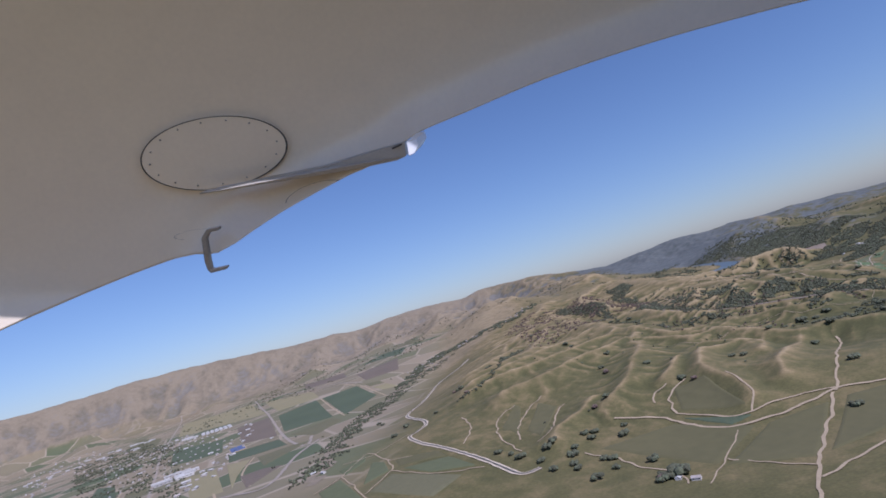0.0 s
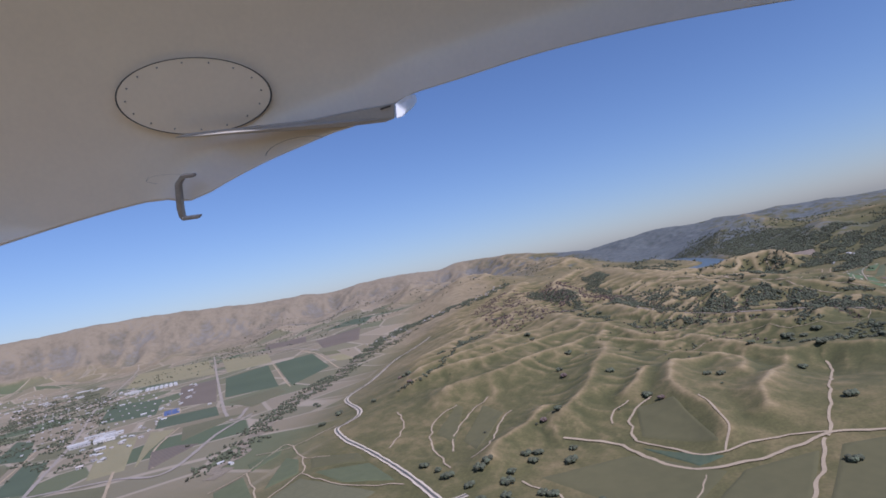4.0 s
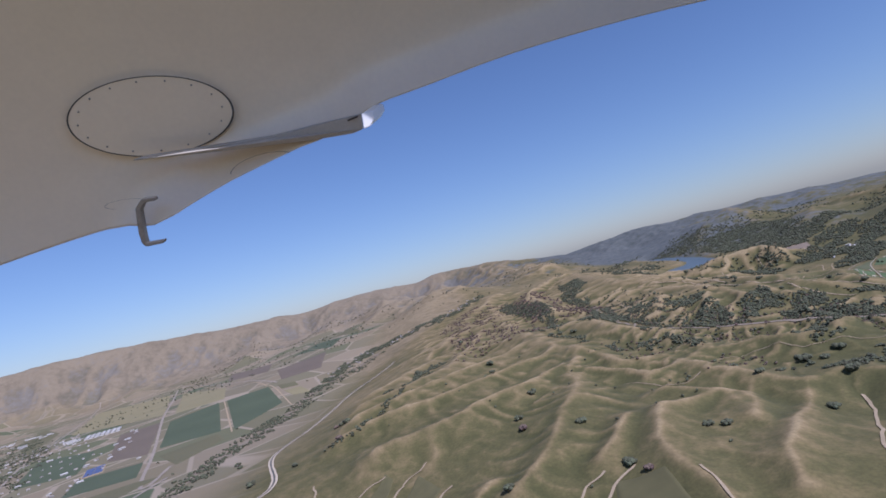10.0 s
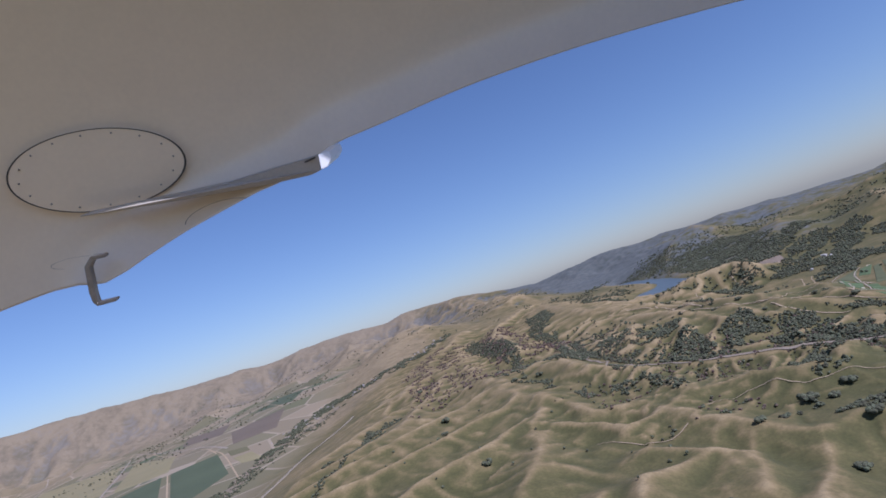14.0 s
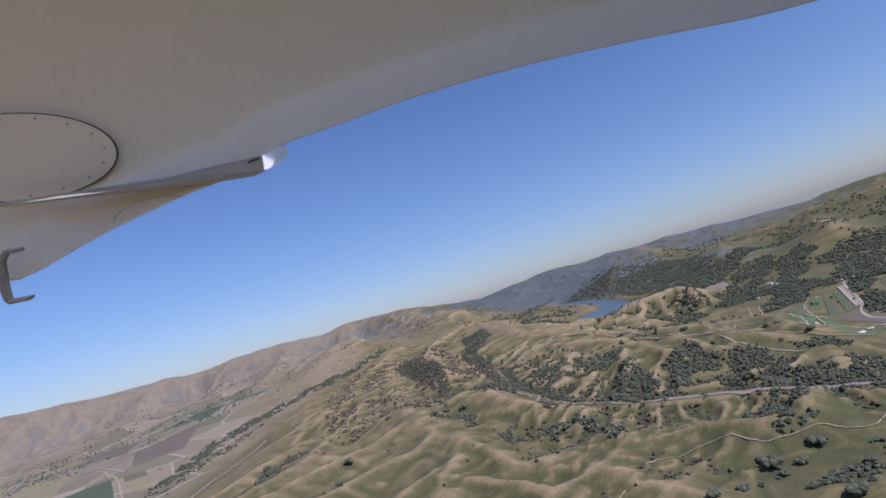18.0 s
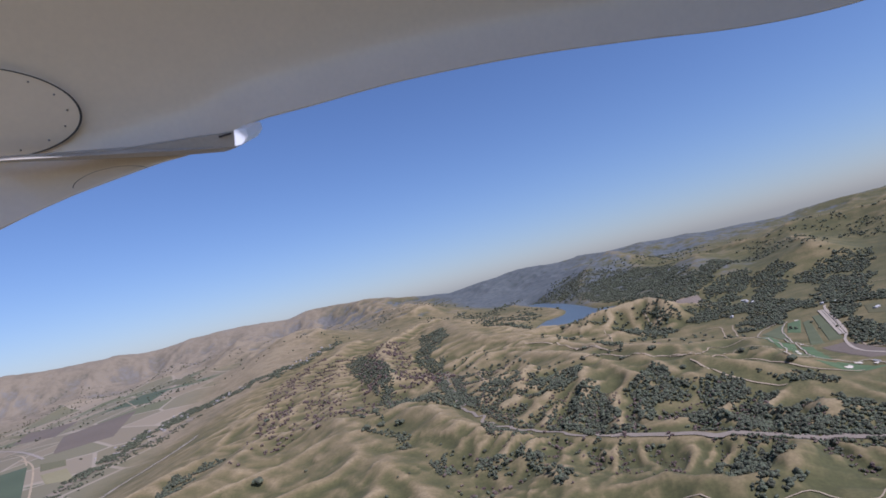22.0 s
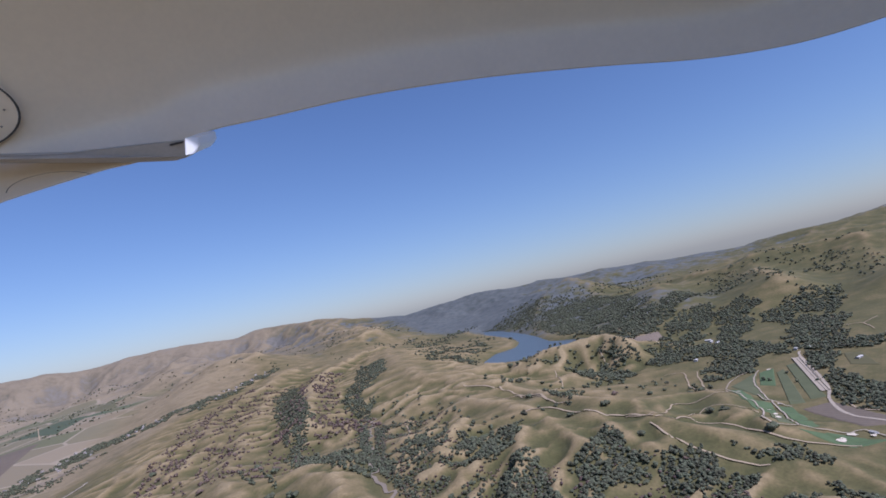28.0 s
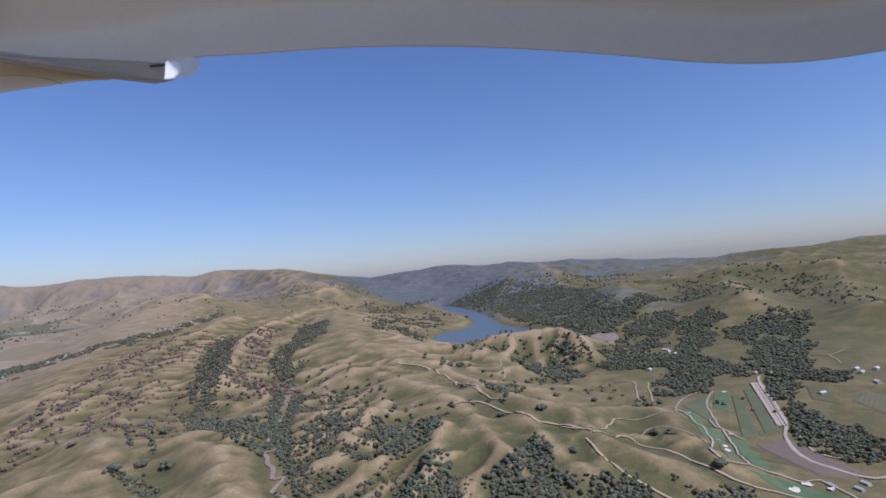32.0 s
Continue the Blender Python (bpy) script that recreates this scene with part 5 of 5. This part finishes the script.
# oaks down the broken face above the wash, and in hollows south of it
WOODS += [
    (0.15, 0.12, [(24.9, 40.5), (26.1, 40.0), (26.7, 39.3), (25.9, 38.5), (25.0, 39.0), (24.7, 40.1)]),
    (0.13, 0.05, [(22.7, 41.4), (23.9, 41.3), (24.1, 40.2), (24.0, 39.2), (22.4, 37.4), (21.2, 37.1), (22.5, 39.2), (21.8, 40.2), (21.9, 40.8)]),
    (0.15, 0.30, [(21.3, 40.0), (21.6, 38.9), (21.9, 38.3), (21.0, 37.0), (19.8, 37.6)]),
    (0.13, 0.08, [(20.8, 36.8), (22.3, 38.1), (23.9, 37.9), (22.5, 35.7), (23.5, 35.6), (24.5, 35.3), (23.2, 34.3), (22.1, 35.2), (21.5, 35.9)]),
    (0.13, 0.12, [(20.7, 42.7), (22.4, 44.2), (22.5, 43.1), (22.2, 42.0), (22.2, 41.4), (21.5, 40.6), (20.5, 40.5), (19.2, 39.3), (19.8, 41.5)]),
]
WOODS += [
    (0.13, 0.08, [(18.5, 43.8), (19.1, 43.9), (19.6, 43.4), (19.2, 41.5), (19.1, 40.7), (18.1, 40.1), (17.3, 41.0), (17.2, 42.1)]),
    (0.14, 0.15, [(17.4, 45.8), (18.5, 47.5), (20.0, 48.2), (20.2, 45.9), (19.4, 44.9), (18.2, 44.8), (17.1, 44.0)]),
    (0.14, 0.15, [(17.1, 51.1), (17.8, 50.3), (17.8, 47.7), (17.1, 46.2), (16.3, 46.5), (16.3, 48.5)]),
    (0.13, 0.12, [(16.1, 43.9), (16.7, 42.3), (17.1, 42.0), (17.5, 40.9), (18.4, 39.4), (18.4, 39.1), (17.2, 40.4), (16.6, 41.8)]),
    (0.15, 0.20, [(25.5, 37.8), (25.6, 37.0), (25.3, 36.0), (24.5, 35.3), (23.8, 35.8)]),
    (0.14, 0.12, [(14.5, 40.4), (14.9, 39.5), (15.2, 37.6), (15.2, 36.8), (14.4, 38.2), (14.3, 39.5)]),
]
WOODS += [
    (0.14, 0.10, [(12.1, 42.1), (12.9, 42.2), (12.8, 41.0), (12.2, 40.6)]),
    (0.14, 0.10, [(13.4, 41.0), (14.2, 40.1), (14.1, 39.1), (13.3, 39.8)]),
    (0.14, 0.12, [(19.3, 35.7), (19.8, 35.8), (19.4, 34.6), (18.2, 33.7), (18.5, 34.9)]),
]
for k, (gap, thin, corners) in enumerate(WOODS):
    big = 2.2 if gap > 0.6 else (1.5 if gap > 0.38 else 1.0)
    low = max(c[1] for c in corners) < 34
    p, s = fill(corners, gap * (1.5 if low else 0.78 if gap < 0.29 else 0.9), 40 + k, thin + (0.14 if low else 0), (0.12, 0.25) if gap < 0.155 else (0.17, 0.30))
    bare = corners[0][0] < -10 and corners[0][0] > -11
    woods("woodland", "bare brown and green trees lining the creek" if bare else "dense dark green oak woodland in the folds of the hills", p, s * big, DRY_LEAVES if bare else LEAVES, 60 + k, 9 if low else 3)


def gully_woods(spacing, depth, reach, south, seed):
    """Places in the bottoms of the gullies that drain to the wash, and along the wash itself."""
    r = np.random.RandomState(seed)
    p = np.array([11.0, 31.5]) + r.rand(int(18 * 24 / spacing**2), 2) * [18, 24]
    d, north, spur = gullies(p[:, 0], p[:, 1])
    patch = value_noise(p[:, 0] * 0.42 + 1, p[:, 1] * 0.42 + 6)
    bed = (d > 0.14) & (d < 0.30 + 0.45 * patch) & (patch > 0.34) & (south > 0)
    finger = (d > 0.25) & (d < np.where(north > 0.5, reach, south)) & (spur < depth - 0.035 * d + 0.6 * (patch - 0.5))
    kept = (p[:, 0] + 0.3 * (p[:, 1] - 40) < 26.5) & (p[:, 0] + 0.10 * (p[:, 1] - 40) > 14.6 + 1.2 * step(42, 46, p[:, 1])) & (p[:, 1] + 0.35 * p[:, 0] > 40.2)
    return p[kept & (bed | finger)]


for k, (spacing, depth, reach, south, size, material, label) in enumerate([
    (0.13, 0.50, 2.6, 1.2, (0.10, 0.20), LEAVES, "dense dark green oaks filling gullies above a dry wash"),
    (0.19, 0.60, 3.6, 2.9, (0.07, 0.14), DRY_LEAVES, "reddish-brown scrub and bare trees on eroded spurs"),
    (0.22, 0.50, 0.0, 3.0, (0.08, 0.16), LEAVES, "small oaks scattered in hollows south of the wash"),
]):
    p = gully_woods(spacing, depth, reach, south, 30 + k)
    s = size[0] + (size[1] - size[0]) * np.random.RandomState(8 + k).rand(len(p)) ** 1.4
    woods("woodland", label, p, s, material, 150 + k)


def belt(line, width, spacing, seed):
    """Places along both sides of a line, thinning outwards."""
    r = np.random.RandomState(seed)
    c = curve_through(line, spacing * spacing / width)
    return c + width * 0.45 * r.randn(len(c), 2)


for k, (line, width) in enumerate([
    ([(12.44, 58.74), (12.15, 55.33), (12.41, 52.13), (13.49, 50.46), (14.93, 49.86), (15.44, 47.26)], 0.45),
    ([(17.11, 62.47), (16.17, 58.91), (15.45, 54.99), (15.13, 51.03), (15.43, 48.65)], 0.32),
    ([(9.65, 53.65), (10.48, 49.97)], 0.10), ([(10.54, 53.46), (11.28, 49.14)], 0.10), ([(16.81, 48.04), (17.31, 49.93), (18.13, 50.63)], 0.28), ([(17.11, 45.52), (18.83, 46.42), (20.94, 47.69)], 0.22),
    ([(1.15, 53.03), (0.76, 45.65), (-0.14, 41.67), (-1.22, 37.76), (-2.77, 37.15)], 0.22), ([(10.48, 47.56), (11.63, 45.61), (11.44, 43.65)], 0.30),
    ([(33.77, 51.69), (35.97, 50.70), (38.14, 49.98), (40.78, 49.82)], 0.7),
]):
    p = belt(line, width, 0.10 if width < 0.6 else 0.16, 200 + k)
    woods("woodland", "dark belt of oaks along a creek bed", p, 0.11 + (0.12 if width < 0.6 else 0.18) * np.random.RandomState(k).rand(len(p)), LEAVES, 210 + k)


def rib_rows(line, reach, gap, seed):
    """Shrubs in rows that run down both sides of a crest."""
    r = np.random.RandomState(seed)
    crest = curve_through(line, gap)
    way = np.gradient(crest, axis=0)
    way /= np.linalg.norm(way, axis=1)[:, None] + 1e-9
    out = []
    for c, w in zip(crest, way):
        for side in (-1, 1):
            n = r.randint(4, 11)
            s = np.sort(r.rand(n)) * reach * (0.6 + 0.5 * r.rand()) + 0.35
            lean = 0.35 + 0.2 * r.rand()
            out.append(c + s[:, None] * side * np.array([-w[1], w[0]]) - s[:, None] * lean * w + 0.07 * r.randn(n, 2))
    return np.vstack(out)


p = np.vstack([rib_rows([(7.78, 53.58), (6.74, 60.10), (6.81, 68.82), (6.88, 75.19), (7.85, 80.69), (9.97, 87.01)], 3.0, 0.8, 1), rib_rows([(13.08, 58.45), (13.50, 64.77), (13.95, 75.55), (15.77, 82.82)], 1.9, 0.6, 2)])
woods("shrubs", "reddish-brown shrubs in rows down dry ribs of the hill", p, 0.15 + 0.17 * np.random.RandomState(3).rand(len(p)), DRY_LEAVES, 170)


def scatter(n, x0, x1, y0, y1, seed, want):
    """Single trees and brush, thicker in the folds."""
    r = np.random.RandomState(seed)
    p = np.column_stack([x0 + (x1 - x0) * r.rand(n), y0 + (y1 - y0) * r.rand(n)])
    x, y = p[:, 0], p[:, 1]
    e = 0.5
    bend = height(x + e, y) + height(x - e, y) + height(x, y + e) + height(x, y - e) - 4 * height(x, y)
    chance = want * (0.25 + 4 * np.clip(bend, 0, 0.5)) * step(0.47, 0.62, value_noise(x * 0.33 + 2, y * 0.28))
    p = p[r.rand(n) < chance]
    p = p[~inside(p[:, 0], p[:, 1], LAKE)]
    p = p[height(p[:, 0], p[:, 1]) < 5.0]
    return p


r = np.random.RandomState(5)
for k, (n, x0, x1, y0, y1, want, lo, hi, material, label) in enumerate([
    (2600, 12.0, 23.5, 33.0, 42.5, 0.35, 0.10, 0.20, DRY_LEAVES, "reddish-brown scrub over broken slopes beside the wash"),
    (1300, 12.0, 23.5, 33.0, 42.5, 0.40, 0.13, 0.24, LEAVES, "dark oaks in hollows of broken slopes beside the wash"),
    (5000, 4.0, 13.0, 48.0, 84.0, 0.5, 0.12, 0.24, DRY_LEAVES, "brown shrubs in rows down dry ribs of the hill"),
    (3600, 13.2, 16.5, 56.0, 84.0, 1.2, 0.14, 0.28, DRY_LEAVES, "brown shrubs in rows down dry ribs of the hill"),
    (2600, 17.0, 31.0, 48.0, 62.0, 0.35, 0.18, 0.32, LEAVES, "small dark oaks dotted over green hills"),
    (1500, -2.0, 14.0, 26.0, 50.0, 0.10, 0.14, 0.26, LEAVES, "small dark oaks dotted over green hills"),
    (17000, 24.0, 72.0, 56.0, 112.0, 0.9, 0.18, 0.40, LEAVES, "dark trees over the slopes behind the reservoir"),
    (15000, -60.0, 36.0, 100.0, 200.0, 0.9, 0.2, 0.42, LEAVES, "dark trees in the folds of the far hills"),
    (900, -60.0, -8.0, 36.0, 120.0, 0.25, 0.18, 0.32, LEAVES, "garden and hedgerow trees across the valley"),
    (5200, 32.0, 58.0, 44.0, 70.0, 0.35, 0.18, 0.34, LEAVES, "dark trees among paddocks by the road"),
]):
    p = scatter(n, x0, x1, y0, y1, 70 + k, want)
    woods("scattered_trees", label, p, lo + (hi - lo) * r.rand(len(p)), material, 90 + 10 * k)


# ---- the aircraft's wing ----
# The wing overhead, kilometres wide and far off, placed to fit the camera's view for most of the flight; local axes:
# across, up, and back along the view.
# white paint with the tan of reflected ground mixed into its colour
WING_PAINT = surface("ground_tinted_white_paint", (0.86, 0.74, 0.56), (0.79, 0.68, 0.52), 0.004, 0.22, 0.0, 0.5, 0.03)
WING_PAINT.node_tree.nodes["Principled BSDF"].inputs["Coat Weight"].default_value = 0.6
WING_PAINT.node_tree.nodes["Principled BSDF"].inputs["Coat Roughness"].default_value = 0.06
FAIRING_PAINT = surface("fairing_paint", (0.50, 0.46, 0.40), (0.42, 0.39, 0.34), 0.006, 0.35)
# near-full white, standing in for sun on the tip cap
TIP_PAINT = surface("sunlit_white_paint", (0.95, 0.95, 0.95), (0.92, 0.92, 0.92), 0.01, 0.35)
SEAM = surface("dark_seam", (0.09, 0.085, 0.08), (0.05, 0.05, 0.05), 0.02, 0.7)
STEEL = surface("dull_metal", (0.30, 0.29, 0.27), (0.20, 0.19, 0.18), 0.02, 0.4, metal=0.7)
# the camera's mean pose over the flight
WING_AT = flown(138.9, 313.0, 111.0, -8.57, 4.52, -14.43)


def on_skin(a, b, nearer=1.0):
    """The point of the wing's lower skin on a bearing a across and b up from the mean camera, kilometres off."""
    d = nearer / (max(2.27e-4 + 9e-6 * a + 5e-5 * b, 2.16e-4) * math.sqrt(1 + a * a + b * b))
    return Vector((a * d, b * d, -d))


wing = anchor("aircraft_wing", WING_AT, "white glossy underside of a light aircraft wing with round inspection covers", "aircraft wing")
# outline of the lower edge, as bearings taken from pixel positions
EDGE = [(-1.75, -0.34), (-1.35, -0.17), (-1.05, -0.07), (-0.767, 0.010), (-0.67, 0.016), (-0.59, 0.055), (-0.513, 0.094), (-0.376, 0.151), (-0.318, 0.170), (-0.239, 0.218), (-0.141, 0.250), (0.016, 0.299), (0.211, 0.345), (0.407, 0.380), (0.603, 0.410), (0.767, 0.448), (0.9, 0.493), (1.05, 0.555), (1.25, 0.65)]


def build_wing_skin():
    """Lower skin bent towards the camera at its edge, then turned into the upper skin: one closed shell."""
    edge = curve_through(EDGE, 0.03)
    across = [0.0, 0.004, 0.012, 0.03, 0.06, 0.09, 0.13, 0.25, 0.45, 0.62]
    bm = bmesh.new()
    rows = []
    for a, b in edge:
        lower, upper = [], []
        for s in across:
            # edge bent nearer to catch sun, standing in for a band of reflected sky
            roll = -0.052 * (1 - min(1, s / 0.15)) ** 2
            # bent less at the left end to dim that band there
            roll = roll * (1 - 0.75 * min(1, max(0, (-0.66 - a) / 0.14)))
            # wider at the left to fill the view's upper corner
            s = s * (1 + 0.4 * min(1, max(0, (-0.5 - a) / 0.3)))
            p = on_skin(a - 0.1 * s, b + s, 1 + roll)
            lower.append(bm.verts.new(p))
            thick = 160 * math.sqrt(min(1, s / 0.3))
            upper.append(bm.verts.new(p + Vector((0, 0.6, -0.8)) * (thick + 14)))
        rows.append(lower[::-1] + upper)
    for i in range(len(rows) - 1):
        for j in range(len(rows[0]) - 1):
            bm.faces.new((rows[i][j], rows[i][j + 1], rows[i + 1][j + 1], rows[i + 1][j]))
    for f in bm.faces:
        f.smooth = True
    bmesh.ops.recalc_face_normals(bm, faces=bm.faces[:])
    part("skin", bm, WING_PAINT, wing)


def seam_ring(at, start, stop, n, parent):
    bm = bmesh.new()
    ring = [[bm.verts.new(at(start + (stop - start) * k / n, s, 0.9835 if n == 64 else 0.945)) for s in (0.985, 1.008)] for k in range(n + 1)]
    for k in range(n):
        bm.faces.new((ring[k][0], ring[k][1], ring[k + 1][1], ring[k + 1][0]))
    part("seam", bm, SEAM, parent, "dark seam")


def build_cover(a, b, ra, rb, tilt, rivets, start=0.0, stop=6.2832, whole=True):
    """A round cover plate: the plate, the dark seam round it, and its screws."""
    def at(t, k, near=0.996):
        x, y = ra * k * math.cos(t), rb * k * math.sin(t)
        return on_skin(a + x * math.cos(tilt) - y * math.sin(tilt), b + x * math.sin(tilt) + y * math.cos(tilt), near)

    n = 64
    if not whole:
        return seam_ring(at, start, stop, 48, wing)
    bm = bmesh.new()
    mid, rim = bm.verts.new(at(0, 0, 0.984)), [bm.verts.new(at(6.2832 * k / n, 0.985, 0.984)) for k in range(n)]
    back = [bm.verts.new(at(6.2832 * k / n, 0.985, 1.0)) for k in range(n)]
    for k in range(n):
        bm.faces.new((mid, rim[k], rim[(k + 1) % n]))
        bm.faces.new((rim[k], back[k], back[(k + 1) % n], rim[(k + 1) % n]))
    plate = part("inspection_cover", bm, WING_PAINT, wing)
    seam_ring(at, start, stop, n, plate)
    for k in range(rivets):
        bm = bmesh.new()
        c = at(6.2832 * (k + 0.4) / rivets, 0.88, 0.9825)
        bmesh.ops.create_uvsphere(bm, u_segments=8, v_segments=5, radius=6)
        bmesh.ops.translate(bm, verts=bm.verts[:], vec=c)
        part("screw", bm, STEEL, plate)


def solid(name, outline, depth, near, material, parent, label="", tilt=0.0):
    """A shape cut from its outline, with thickness and a softened edge."""
    bm = bmesh.new()
    f = bm.faces.new([bm.verts.new(on_skin(a, b, near + tilt * (b - outline[0][1]))) for a, b in outline])
    r = bmesh.ops.extrude_face_region(bm, geom=[f])
    bmesh.ops.translate(bm, verts=[g for g in r["geom"] if isinstance(g, bmesh.types.BMVert)], vec=(0, 0.35 * depth, -depth))
    bmesh.ops.recalc_face_normals(bm, faces=bm.faces[:])
    bmesh.ops.bevel(bm, geom=bm.edges[:], offset=4, segments=2, affect="EDGES")
    return part(name, bm, material, parent, label)


# covers, fairing, slot and hook set on pixel bearings to fit the view
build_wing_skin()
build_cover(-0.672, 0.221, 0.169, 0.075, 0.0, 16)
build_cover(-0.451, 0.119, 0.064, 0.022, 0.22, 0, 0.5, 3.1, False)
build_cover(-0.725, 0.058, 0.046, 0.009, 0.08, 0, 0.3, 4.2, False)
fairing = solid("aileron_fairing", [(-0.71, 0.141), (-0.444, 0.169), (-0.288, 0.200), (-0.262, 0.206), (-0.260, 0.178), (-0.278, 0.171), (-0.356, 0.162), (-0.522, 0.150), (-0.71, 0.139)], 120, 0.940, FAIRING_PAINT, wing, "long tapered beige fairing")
# cap pulled nearer and tilted to catch sun, its outline fitted to the view
solid("tip_cap", [(-0.263, 0.207), (-0.243, 0.210), (-0.239, 0.197), (-0.248, 0.183), (-0.260, 0.179)], 340, 0.86, TIP_PAINT, fairing, "white end cap, painted brighter to look sunlit", 0.4)
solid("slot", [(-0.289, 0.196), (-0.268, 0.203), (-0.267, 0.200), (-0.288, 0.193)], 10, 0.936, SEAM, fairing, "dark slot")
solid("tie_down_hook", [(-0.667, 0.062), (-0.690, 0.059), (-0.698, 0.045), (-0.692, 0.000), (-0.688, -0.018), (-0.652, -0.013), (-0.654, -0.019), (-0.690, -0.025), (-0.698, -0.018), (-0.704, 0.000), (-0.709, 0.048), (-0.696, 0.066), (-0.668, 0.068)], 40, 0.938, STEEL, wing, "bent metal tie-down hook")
